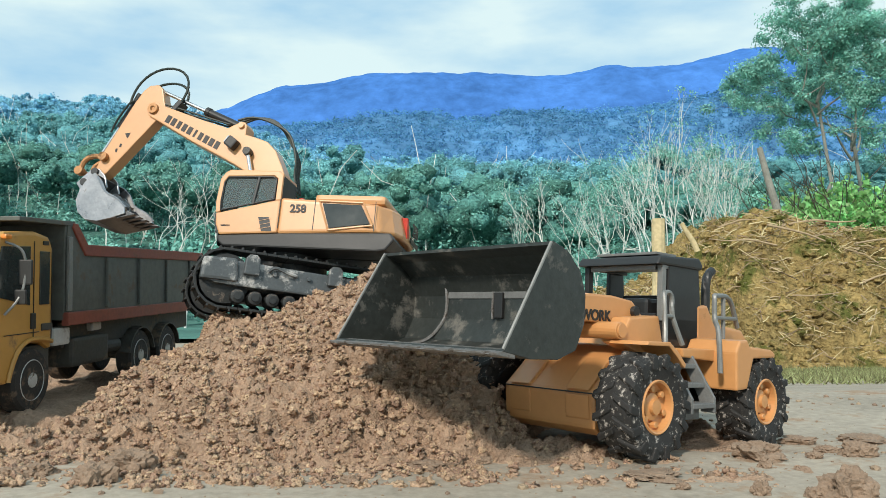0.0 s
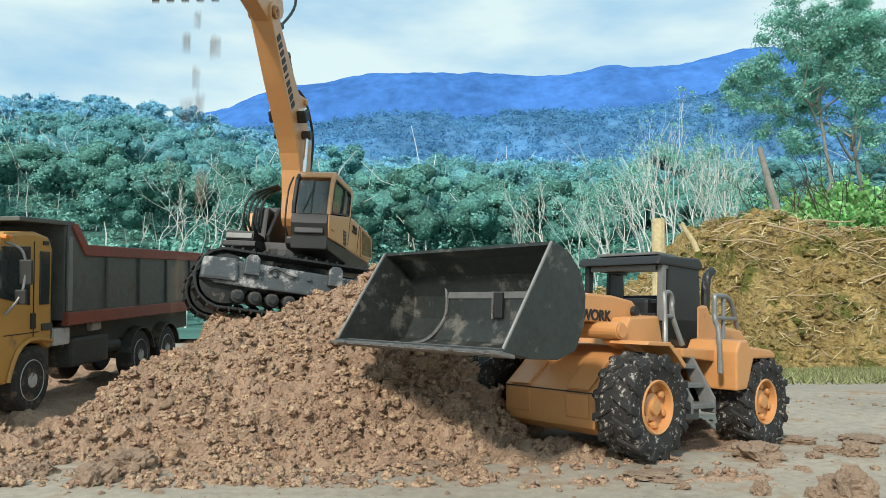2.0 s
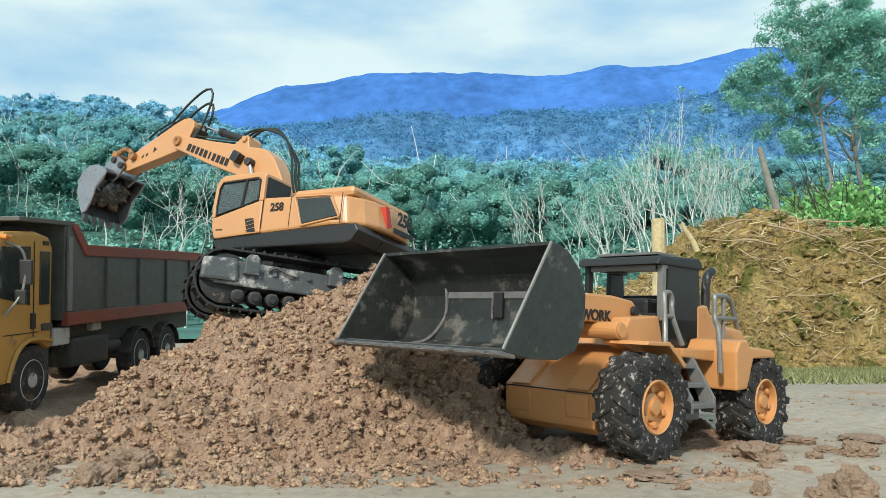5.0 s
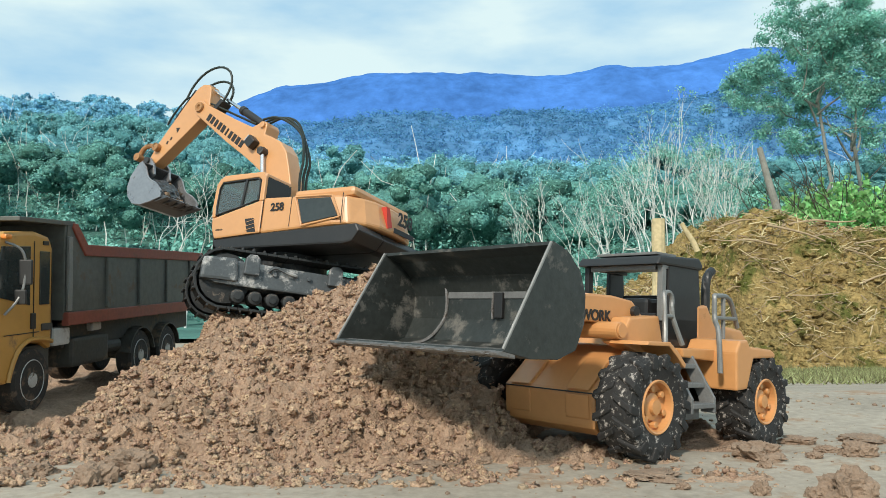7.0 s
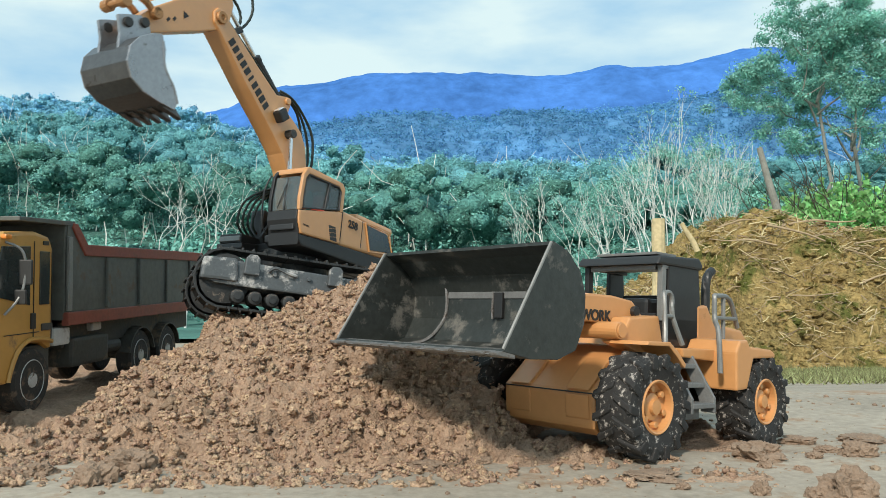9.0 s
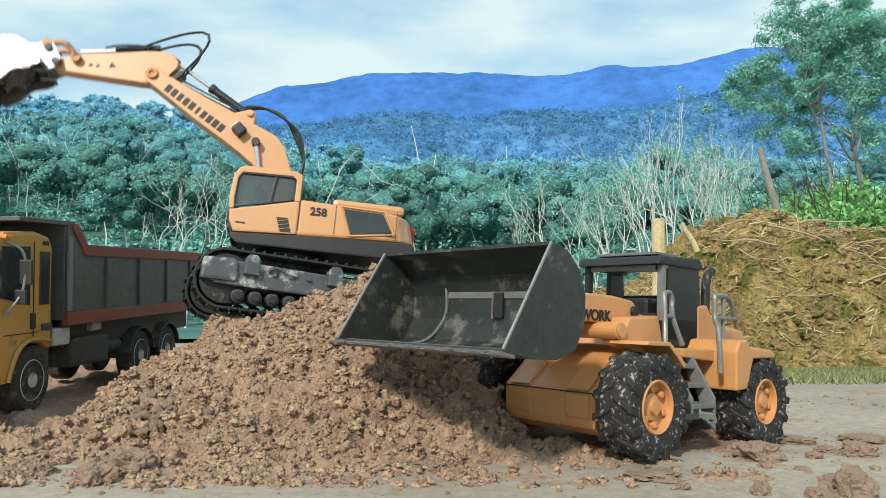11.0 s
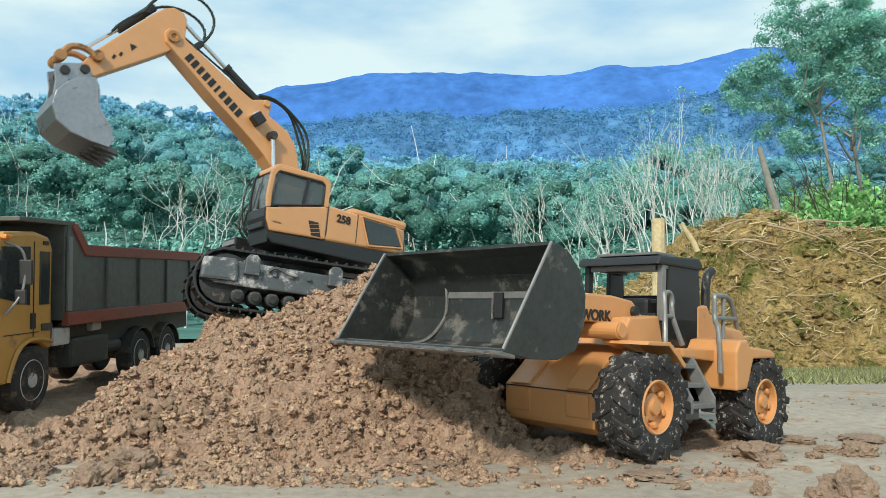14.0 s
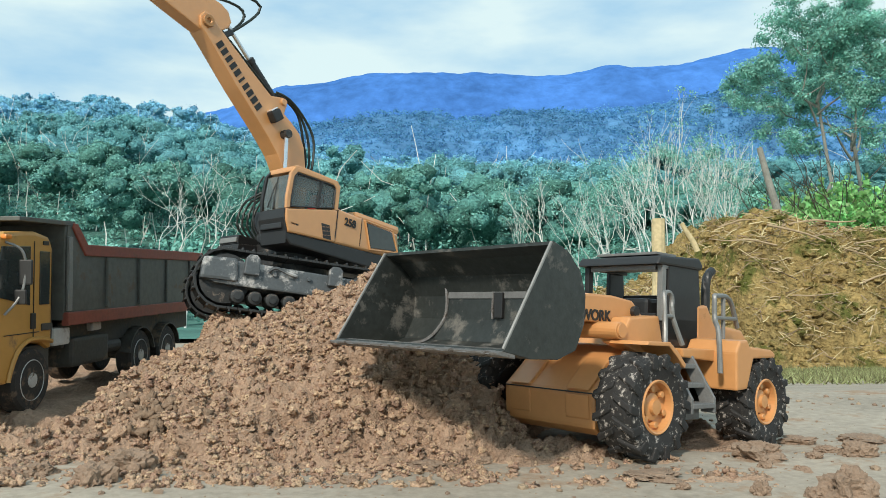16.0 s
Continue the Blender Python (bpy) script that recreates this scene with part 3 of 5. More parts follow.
def build_excavator():
    ex = root("excavator", EX_BASE, "ochre-yellow toy crawler excavator with black hoses, standing on the soil heap", "excavator")
    for s in (1, -1):
        excavator_track(ex, s)
    car = box((0, 0, 0.066), (0.13, 0.12, 0.034), 0.008)
    car = cyl((0, 0, 0.08), (0, 0, 0.118), 0.062, 28, 0.002, car)
    car = box((0, 0, 0.060), (0.27, 0.112, 0.052), 0.006, car, (0, 0, 22))
    part("undercarriage", car, "track", ex)

    house = new("house")
    house.parent = ex
    W = 0.0955
    # skirt and deck
    sk = prism([(0.088, -0.040), (0.098, -0.033), (0.100, -0.0215), (0.0, -0.0155), (-0.196, -0.0085), (-0.203, -0.02), (-0.19, -0.037), (-0.175, -0.040)], 0.022, W - 0.002, 0.003)
    sk = prism([(0.055, -0.040), (0.055, -0.022), (-0.196, -0.0085), (-0.203, -0.02), (-0.19, -0.037), (-0.175, -0.040)], -W + 0.002, 0.0218, 0.003, sk)
    sk = prism([(0.095, -0.040), (0.095, -0.030), (0.05, -0.024), (0.05, -0.040)], -0.088, -0.030, 0.002, sk)
    part("skirt", sk, "black", house, "dark grey lower skirt and deck")
    part("toolbox", box((0.068, -0.060, -0.021), (0.05, 0.05, 0.016), 0.002), "black", house)
    part("toolbox_panel", box((0.094, -0.060, -0.022), (0.003, 0.046, 0.009), 0.001), "rail_grey", house)
    # engine body: outline seen from above is rounded at the back
    body = prism([(-0.004, W), (-0.150, W), (-0.178, W - 0.006), (-0.196, W - 0.030), (-0.205, 0.040), (-0.208, 0.0), (-0.205, -0.040), (-0.196, -W + 0.030), (-0.178, -W + 0.006), (-0.150, -W), (-0.004, -W), (-0.004, -0.034), (-0.05, -0.034), (-0.05, 0.028), (-0.004, 0.028)], -0.0075, 0.0455, 0.0, plane="xy")
    for v in body.verts:
        v.co.z += 0.000 if v.co.z > 0 else -0.010 * (v.co.x + 0.2) / 0.2
        if v.co.z > 0.04 and v.co.x < -0.15:
            v.co.z -= 0.006
            v.co.x += 0.008
    bevel(body, 0.007, 4)
    part("engine_body", body, "paint", house)
    hood = box((-0.120, 0.0, 0.0485), (0.122, 0.168, 0.017), 0.008)
    part("engine_hood", hood, "paint", house)
    hood2 = box((-0.028, -0.062, 0.050), (0.045, 0.050, 0.012), 0.004)
    hood2 = cyl((-0.055, 0.045, 0.046), (-0.055, 0.045, 0.064), 0.004, 10, 0.001, hood2)
    part("deck_cover", hood2, "black", house)
    part("beacon", cyl((-0.020, 0.040, 0.046), (-0.020, 0.040, 0.060), 0.0055, 12, 0.0015), "red", house, "small red beacon")
    # side door lines, window, vents
    wpoly = [(-0.078, 0.037), (-0.144, 0.0355), (-0.1615, 0.004), (-0.093, -0.0052)]
    part("side_grille", plate(wpoly, W + 0.0006, 0.0022, None, 0.0008), "glass", house, "dark grey side grille panel")
    wf = [(-0.073, 0.0405), (-0.147, 0.039), (-0.1655, 0.002), (-0.092, -0.0085)]
    bm = bmesh.new()
    for i in range(4):
        a, b2 = Vector((wf[i][0], 0, wf[i][1])), Vector((wf[(i + 1) % 4][0], 0, wf[(i + 1) % 4][1]))
        bm = tube([(a.x, W + 0.0012, a.z), (b2.x, W + 0.0012, b2.z)], 0.0016, 6, bm, 1)
    part("grille_frame", bm, "paint", house)
    for x in (-0.0055, -0.0655, -0.168):
        part("panel_seam", box((x, W + 0.0002, 0.017), (0.0010, 0.0010, 0.05)), "black", house)
    part("vent", prism([(0.022, -0.014), (0.030, 0.010), (0.011, 0.0105), (0.004, -0.0135)], W - 0.001, W + 0.0012), "black", house, "black slatted vent")
    for i in range(3):
        part("vent_slat", box((0.017, W + 0.0016, -0.008 + 0.007 * i), (0.020, 0.0008, 0.0006), 0, None, (0, 12, 0)), "paint", house)
    part("handle_recess", box((0.086, W + 0.0004, -0.006), (0.016, 0.0012, 0.003)), "grey", house)
    text_mesh("lettering", "258", 0.0185, pose(-0.037, W + 0.0010, 0.026) @ pose(0, 0, 0, 90, 0, 180), "letter", house, "black number 258")
    text_mesh("lettering", "258", 0.030, pose(-0.2105, -0.025, 0.022) @ pose(0, 0, 0, 90, 0, -90), "letter", house, "black number 258")
    part("name_bar", box((-0.2098, -0.025, 0.001), (0.0012, 0.062, 0.008)), "letter", house, "black lettering bar")
    part("red_stripe", prism([(0.030, 0.034), (0.020, 0.034), (0.008, 0.004), (0.022, 0.000)], -0.2073, -0.195, 0.0, plane="yz"), "red", house, "red slanted stripe")
    part("warning_triangle", prism([(-0.148, -0.002), (-0.160, -0.001), (-0.154, 0.009)], W - 0.001, W + 0.0008), "letter", house)
    # cab
    y0, y1, t = 0.030, W + 0.001, 0.006
    low = [(0.096, -0.0215), (0.104, -0.004), (0.1065, 0.016), (0.100, 0.0165), (0.004, 0.040), (-0.005, 0.0405), (-0.005, -0.0155)]
    side = [(0.1065, 0.016), (0.1085, 0.035), (0.1055, 0.075), (0.098, 0.0865), (0.003, 0.0905), (-0.005, 0.083), (-0.005, 0.0405), (0.004, 0.0395), (0.004, 0.077), (0.011, 0.0825), (0.092, 0.080), (0.0985, 0.070), (0.1005, 0.035), (0.0995, 0.0175)]
    lowbm = prism(low, y0, y1, 0.003)
    part("cab_base", lowbm, "paint", house)
    part("cab_side_frame", prism(side, y1 - t, y1, 0.0012), "paint", house)
    part("cab_side_frame", prism(side, y0, y0 + t, 0.0012), "black", house)
    part("cab_roof", prism([(0.099, 0.080), (0.098, 0.0890), (0.090, 0.0925), (0.006, 0.0925), (-0.005, 0.088), (-0.005, 0.080)], y0, y1 - 0.002, 0.003), "paint", house)
    part("cab_back", box((-0.002, (y0 + y1) / 2, 0.062), (0.006, y1 - y0 - 0.012, 0.045), 0.001), "black", house)
    part("windscreen", prism([(0.1045, 0.017), (0.1065, 0.035), (0.1035, 0.073), (0.100, 0.073), (0.103, 0.035), (0.101, 0.017)], y0 + 0.008, y1 - 0.007), "clear", house)
    part("side_window", plate([(0.099, 0.019), (0.1005, 0.035), (0.0985, 0.069), (0.092, 0.079), (0.012, 0.081), (0.005, 0.076), (0.005, 0.041)], y1 - 0.003, 0.0012), "clear", house)
    gasket = [(0.098, 0.0205), (0.0995, 0.035), (0.0975, 0.068), (0.0915, 0.0778), (0.0125, 0.0800), (0.006, 0.0755), (0.006, 0.0420), (0.050, 0.0312), (0.098, 0.0205)]
    part("window_gasket", tube([(a, y1 - 0.0005, b) for a, b in gasket], 0.0014, 6, None, 1), "black", house, "black rubber window seal")
    part("window_post", box((0.040, y1 - 0.0015, 0.056), (0.0045, 0.004, 0.050), 0.001, None, (0, -7, 0)), "black", house)
    part("windscreen_post", box((0.104, (y0 + y1) / 2, 0.045), (0.004, 0.003, 0.056), 0.0008, None, (0, -4, 0)), "black", house)
    part("wiper", tube([(0.1075, y0 + 0.020, 0.020), (0.1085, y0 + 0.030, 0.045), (0.107, y0 + 0.034, 0.060)], 0.0009, 5), "black", house)
    part("front_bumper", box((0.104, (y0 + y1) / 2, -0.012), (0.007, 0.050, 0.010), 0.002), "black", house)
    part("front_panel", prism([(0.0975, -0.040), (0.101, -0.020), (0.1085, 0.000), (0.1085, 0.015), (0.103, 0.016), (0.098, -0.018)], y0 + 0.002, y1 - 0.003, 0.001), "black", house, "black lower front panel")
    seat = box((0.030, 0.062, 0.028), (0.030, 0.030, 0.012), 0.003)
    seat = box((0.017, 0.062, 0.048), (0.008, 0.030, 0.038), 0.003, seat, (0, -8, 0))
    part("driver_seat", seat, "red", house, "dark red driver's seat")
    part("grab_rail", tube([(0.100, y0 - 0.004, -0.02), (0.112, y0 - 0.006, 0.0), (0.114, y0 - 0.006, 0.05), (0.104, y0 - 0.004, 0.078)], 0.0015, 6), "black", house)
    # boom foot brackets and hose bundle beside them
    for y in (-0.026, 0.024):
        part("boom_bracket", prism([(-0.012, -0.018), (0.05, -0.030), (0.058, -0.010), (0.024, 0.046), (0.004, 0.046), (-0.012, 0.02)], y - 0.003, y + 0.003, 0.001), "black", house)
    for i in range(4):
        k = i * 0.006
        part("hose", tube([(0.030 + k, -0.040 - k, -0.020), (0.060 + k, -0.046 - k, 0.010), (0.050 + k, -0.042 - k, 0.055), (0.016 + k, -0.030, 0.085)], 0.0022, 6), "rubber_hose", house)
    part("valve_block", box((0.035, -0.048, 0.01), (0.03, 0.03, 0.06), 0.004), "black", house)

    # boom
    boom_poly = [(-0.016, 0.002), (-0.009, -0.014), (0.008, -0.016), (0.045, 0.003), (0.085, 0.017), (0.115, 0.019), (0.145, 0.016), (0.177, 0.011), (0.243, -0.001), (0.325, -0.012), (0.350, -0.016), (0.364, -0.008), (0.367, 0.004), (0.358, 0.014), (0.340, 0.0165), (0.26, 0.041), (0.205, 0.060), (0.193, 0.084), (0.186, 0.0880), (0.178, 0.085), (0.168, 0.071), (0.150, 0.078), (0.125, 0.0855), (0.100, 0.082), (0.070, 0.067), (0.030, 0.044), (0.000, 0.022)]
    boom = part("boom", prism(boom_poly, -0.0175, 0.0175, 0.002), "paint", ex, "ochre boom with black lettering bar")
    for s in (1, -1):
        part("work_lamp", box((0.173, s * 0.025, 0.043), (0.020, 0.017, 0.020), 0.003), "black", boom, "black work lamp")
        part("lamp_glass", box((0.1845, s * 0.025, 0.043), (0.002, 0.013, 0.015), 0.0008), "lamp_white", boom)
        part("boom_pin", cyl((0.137, s * 0.016, 0.049), (0.137, s * 0.033, 0.049), 0.0075, 14, 0.001), "grey", boom)
        part("stick_pin", lathe([(0.003, 0.0), (0.0095, 0.0), (0.0105, 0.003), (0.0095, 0.006), (0.005, 0.006), (0.003, 0.003)], 18), "pin", boom).matrix_basis = pose(0.3513, s * 0.0165, 0, 0, 0, 0 if s > 0 else 180)
        part("bracket_pin", cyl((0.1862, s * 0.016, 0.079), (0.1862, s * 0.022, 0.079), 0.006, 12, 0.001), "paint", boom)
    for i, wide in enumerate((1.0, 0.9, 0.8, 0.9, 0.95, 0.45, 0.85, 0.95, 1.0, 0.95)):
        part("lettering_bar", box((0.312 - i * 0.0126, 0.0178, 0.003 + 0.0022 * i), (0.0094 * wide, 0.0010, 0.0150), 0.0, None, (0, 11, 0)), "letter", boom)
    # hoses on the boom
    for k, s in enumerate((0.008, -0.002, -0.011)):
        part("boom_hose", tube([(0.205, s, 0.083), (0.185, s, 0.104 + 0.004 * k), (0.150, s, 0.118 + 0.004 * k), (0.105, s, 0.121 - 0.004 * k), (0.065, s, 0.095), (0.045, s, 0.070), (0.020, s, 0.048)], 0.0024, 7), "rubber_hose", boom)
    for s in (0.010, -0.010):
        part("boom_pipe", tube([(0.345, s, 0.020), (0.30, s, 0.036), (0.24, s, 0.057), (0.21, s, 0.068)], 0.0018, 6), "rubber_hose", boom)
    part("hose_clamp", box((0.323, 0, 0.031), (0.010, 0.026, 0.026), 0.002), "black", boom)
    # the hoses that bend over the elbow, in short rigid lengths
    elbow = []
    for i in range(2):
        piece = cyl((0, 0, -0.0075), (0, 0, 0.0075), 0.0023, 8, 0.0006)
        first = part("elbow_hose", piece, "rubber_hose", ex, "black bending hydraulic hose")
        elbow.append([first] + [new("elbow_hose", first.data) for _ in range(HOSE_PIECES - 1)])
        for ob in elbow[-1]:
            ob.parent = ex

    # stick
    stick_poly = [(-0.018, -0.011), (0.006, -0.0175), (0.050, -0.0165), (0.146, -0.0125), (0.162, -0.010), (0.168, 0.000), (0.162, 0.009), (0.150, 0.013), (0.124, 0.022), (0.014, 0.0435), (-0.014, 0.0465), (-0.030, 0.043), (-0.041, 0.030), (-0.040, 0.018)]
    stick = part("stick", prism(stick_poly, -0.0135, 0.0135, 0.002), "paint", ex, "ochre dipper stick")
    part("stick_cylinder", cyl((-0.005, 0, 0.056), (0.070, 0, 0.042), 0.0068, 14, 0.001), "black", stick, "black bucket cylinder")
    part("cylinder_rod", cyl((0.068, 0, 0.0425), (0.128, 0, 0.033), 0.0030, 10), "chrome", stick)
    for k, s in enumerate((0.0125, -0.0125)):
        part("stick_hose", tube([(0.012, s, 0.047), (0.022, s, 0.052), (0.06, s, 0.048), (0.085, s, 0.040)], 0.0020, 6), "rubber_hose", stick)
    for s in (1, -1):
        part("link_arm", tube([(0.128, s * 0.0165, 0.010), (0.139, s * 0.0165, 0.029), (0.156, s * 0.0165, 0.038), (0.176, s * 0.0165, 0.032)], 0.0050, 8), "pin", stick, "rust-brown bucket linkage")
        part("link_pin", cyl((0.128, s * 0.013, 0.012), (0.128, s * 0.024, 0.012), 0.0085, 14, 0.001), "pin", stick)
        part("link_pin", cyl((0.177, s * 0.011, 0.031), (0.177, s * 0.024, 0.031), 0.0085, 14, 0.001), "pin", stick)
        part("stick_decal", plate([(0.062, 0.006), (0.074, 0.003), (0.070, 0.014)], s * 0.0137, 0.0008), "letter", stick)
    part("cross_bar", cyl((0.177, -0.02, 0.031), (0.177, 0.02, 0.031), 0.005, 10), "pin", stick)
    for x in (0.092, 0.104):
        part("stick_decal", box((x, 0.0137, 0.004), (0.007, 0.0008, 0.004), 0, None, (0, 30, 0)), "letter", stick)

    # bucket
    bk = new("bucket")
    bk.parent = ex
    HW = 0.047
    prof = [(0.124, 0.006), (0.110, 0.030), (0.094, 0.052), (0.074, 0.066), (0.052, 0.066), (0.033, 0.055), (0.022, 0.036), (0.018, 0.012), (0.020, -0.004)]
    inner = [(0.122, 0.003), (0.107, 0.027), (0.091, 0.048), (0.073, 0.0615), (0.053, 0.0615), (0.036, 0.0515), (0.026, 0.034), (0.0225, 0.011), (0.024, -0.004)]
    part("bucket_shell", prism(prof + inner[::-1], -HW, HW, 0.0006, None, "xz", 1), "bucket", bk, "dark grey muddy digging bucket")
    sidep = prof + [(0.040, -0.004), (0.064, 0.004), (0.092, -0.003), (0.112, -0.004)]
    for s in (1, -1):
        part("bucket_side", prism(sidep, s * HW - 0.0018, s * HW + 0.0018, 0.0006, None, "xz", 1), "bucket_side", bk)
        part("side_rim", tube([(0.030, s * (HW + 0.001), -0.003), (0.064, s * (HW + 0.001), 0.005), (0.092, s * (HW + 0.001), -0.002), (0.116, s * (HW + 0.001), -0.002)], 0.0022, 6), "bucket_side", bk)
        part("hanger", prism([(-0.010, 0.002), (0.0, -0.009), (0.020, -0.008), (0.040, 0.004), (0.040, 0.056), (0.012, 0.044), (-0.012, 0.040), (-0.012, 0.024)], s * 0.020 - 0.0025, s * 0.020 + 0.0025, 0.001), "bucket_side", bk)
        part("hanger_pin", cyl((0, s * 0.016, 0), (0, s * 0.027, 0), 0.0070, 14, 0.001), "grey", bk)
        part("hanger_pin", cyl((-0.001, s * 0.016, 0.028), (-0.001, s * 0.027, 0.028), 0.0070, 14, 0.001), "grey", bk)
    for i in range(5):
        y = -0.040 + 0.020 * i
        part("tooth", prism([(0.112, 0.020), (0.122, 0.000), (0.138, -0.006), (0.128, 0.008), (0.116, 0.024)], y - 0.0052, y + 0.0052, 0.001), "bucket", bk)
    soil = bmesh.new()
    bmesh.ops.create_icosphere(soil, subdivisions=4, radius=1)
    for v in soil.verts:
        k = 1 + 0.35 * (0.5 - noise.voronoi(v.co * 3)[0][0]) + 0.15 * noise.noise(v.co * 7)
        v.co = Vector((0.068 + 0.030 * v.co.x * k, 0.040 * v.co.y * min(k, 1.05), 0.024 + 0.022 * v.co.z * k))
    part("soil_load", soil, "bucket", bk, "dark soil clinging inside the bucket")

    cyls = []
    for name in ("boom_cylinder", "stick_ram"):
        barrel = part(name, cyl((0, 0, 0), (0, 0, 0.085), 0.0075, 14, 0.001), "black", ex, "black hydraulic cylinder")
        part("end_cap", cyl((0, 0, 0.080), (0, 0, 0.089), 0.0088, 14, 0.001), "black", barrel)
        rod = part("piston_rod", cyl((0, 0, 0), (0, 0, -0.115 if name == "boom_cylinder" else -0.12), 0.0036, 10), "chrome", ex, "bright chrome piston rod")
        part("rod_eye", cyl((0, -0.006, 0), (0, 0.006, 0), 0.0065, 12, 0.001), "grey", rod)
        cyls.append((barrel, rod))
    return ex, house, boom, stick, bk, cyls, elbow


# swing, boom, stick and bucket angles, in degrees
DIG = [(0, 170.1, 35.5, -54, -139.6), (0.3, 170.5, 35.6, -50.8, -137.3), (0.5, 188.3, 36.2, -52, -137.4), (0.7, 207.3, 38.9, -52.5, -140.1), (1, 240.4, 42, -52.3, -135.6), (1.2, 246.1, 46.3, -50.6, -132.4),
       (1.5, 250.5, 48.6, -35.5, -121.5), (1.7, 255.3, 49.2, -17.3, -103.3), (2, 260.1, 49.9, 4.4, -61.6), (2.5, 256.7, 54.6, 12, -30), (2.8, 240, 55, 13, -28), (3, 222.8, 54.7, 12.7, -23.2),
       (3.2, 196.4, 55.5, 12.2, -14.7), (3.5, 160.3, 52.8, 15.4, -16.5), (4, 149.3, 48.9, 14.5, -13.2), (4.3, 149.9, 46, 8.8, -27.1), (5, 150.8, 31, -14, -62), (5.6, 150.8, 23, -38, -105),
       (6, 150.7, 28, -46.9, -135.4), (6.3, 150.4, 34.5, -47.6, -141.6), (6.5, 150.3, 45.3, -41.4, -140.4), (7, 151.1, 44.3, -39.8, -135.9), (7.2, 162.3, 45, -37.3, -129.6), (7.5, 190.2, 47.4, -32.1, -113.5),
       (7.8, 208.7, 48.6, -32, -112.8), (8, 215.4, 49.1, -31.5, -112.6), (8.5, 221.1, 47.7, -32.6, -111.2), (9, 240, 48, -30.7, -118), (9.2, 246.3, 48.5, -22.1, -109.3), (9.5, 253.6, 49.6, -7.3, -84.3),
       (9.9, 257.5, 52, 8, -48), (10.3, 250, 54, 12, -32), (10.7, 220, 50, 8, -34), (11.1, 182, 37.9, -5.5, -38), (11.3, 175, 30.8, -15.1, -43), (11.5, 174.7, 22.8, -26.6, -67),
       (12, 174.9, 16.2, -51.4, -110), (12.5, 174.7, 16.1, -54, -140), (13, 172.6, 23.6, -61.5, -147.9), (13.5, 173.1, 41.8, -43.9, -121.8), (13.7, 192.8, 43.4, -42.4, -115.8), (14, 219.3, 44, -40.6, -114.7),
       (14.5, 240.7, 47.8, -38, -125.9), (14.8, 248.5, 50.5, -12, -95), (15, 251.8, 51.5, 2, -62), (15.5, 250.5, 49, 10, -35), (16, 232, 49, 11, -30)]


def dig_at(t):
    """The four angles at t, glided between the rows."""
    k = 0
    while k < len(DIG) - 2 and DIG[k + 1][0] <= t:
        k += 1
    a, b = DIG[k], DIG[k + 1]
    p, n2 = DIG[max(k - 1, 0)], DIG[min(k + 2, len(DIG) - 1)]
    h = b[0] - a[0]
    s = min(max((t - a[0]) / h, 0), 1)
    out = []
    for j in range(1, 5):
        d = (b[j] - a[j]) / h
        d0 = (a[j] - p[j]) / (a[0] - p[0]) if a is not p else d
        d1 = (n2[j] - b[j]) / (n2[0] - b[0]) if n2 is not b else d
        m0 = 0 if d0 * d <= 0 else 2 * d0 * d / (d0 + d)
        m1 = 0 if d1 * d <= 0 else 2 * d1 * d / (d1 + d)
        out.append((2 * s ** 3 - 3 * s ** 2 + 1) * a[j] + (s ** 3 - 2 * s * s + s) * h * m0 + (3 * s * s - 2 * s ** 3) * b[j] + (s ** 3 - s * s) * h * m1)
    return out


def aim(p, q):
    p, q = Vector(p), Vector(q)
    return Matrix.Translation(p) @ (q - p).to_track_quat("Z", "Y").to_matrix().to_4x4()


def build_dropped_clods():
    """Loose soil that rides in the bucket and falls out where it tips: (clod, place in the bucket, moment of the fall)."""
    rng = np.random.default_rng(31)
    shapes, tris = lump_shapes(6, 2, 1.0, 8.0)
    out = []
    for moment, step in ((1.60, 0.016), (9.44, 0.014), (14.68, 0.011)):
        for i in range(20):
            size = rng.uniform(0.003, 0.0095)
            ob = raw_tris("soil_clod", shapes[i % 6][None] * size, tris, "dropped_soil")
            tagged(ob, "small clod of loose brown soil dropped from the bucket", "soil clod", "clods from the bucket")
            out.append((ob, Vector((rng.uniform(0.05, 0.10), rng.uniform(-0.034, 0.034), rng.uniform(0.012, 0.036))), moment + step * i))
    return out


def fall_rows(place, moment):
    """The clod lies in the bucket, drops freely from that moment, and comes to rest on the soil below."""
    def carried(t):
        head, b, s, k = dig_at(t)
        S = EX_BASE @ pose(0, 0, 0.152, 0, 0, head) @ pose(PIV[0] + BOOM_LEN * math.cos(radians(b)), 0, PIV[1] + BOOM_LEN * math.sin(radians(b)), 0, -s, 0)
        return S @ pose(STICK_LEN, 0, 0, 0, s - k, 0)
    start = carried(moment)
    p = start @ place
    rest = max(pad_height(p.x, p.y), heap_height(p.x, p.y)) - 0.004
    turn = start.to_3x3().to_4x4()
    rows = []
    for i in range(321):
        t = i / 20
        if t <= moment:
            m = carried(t)
            rows.append((t, Matrix.Translation(m @ place) @ m.to_3x3().to_4x4()))
        else:
            rows.append((t, Matrix.Translation((p.x, p.y, max(rest, p.z - 4.9 * (t - moment) ** 2))) @ turn))
    return rows


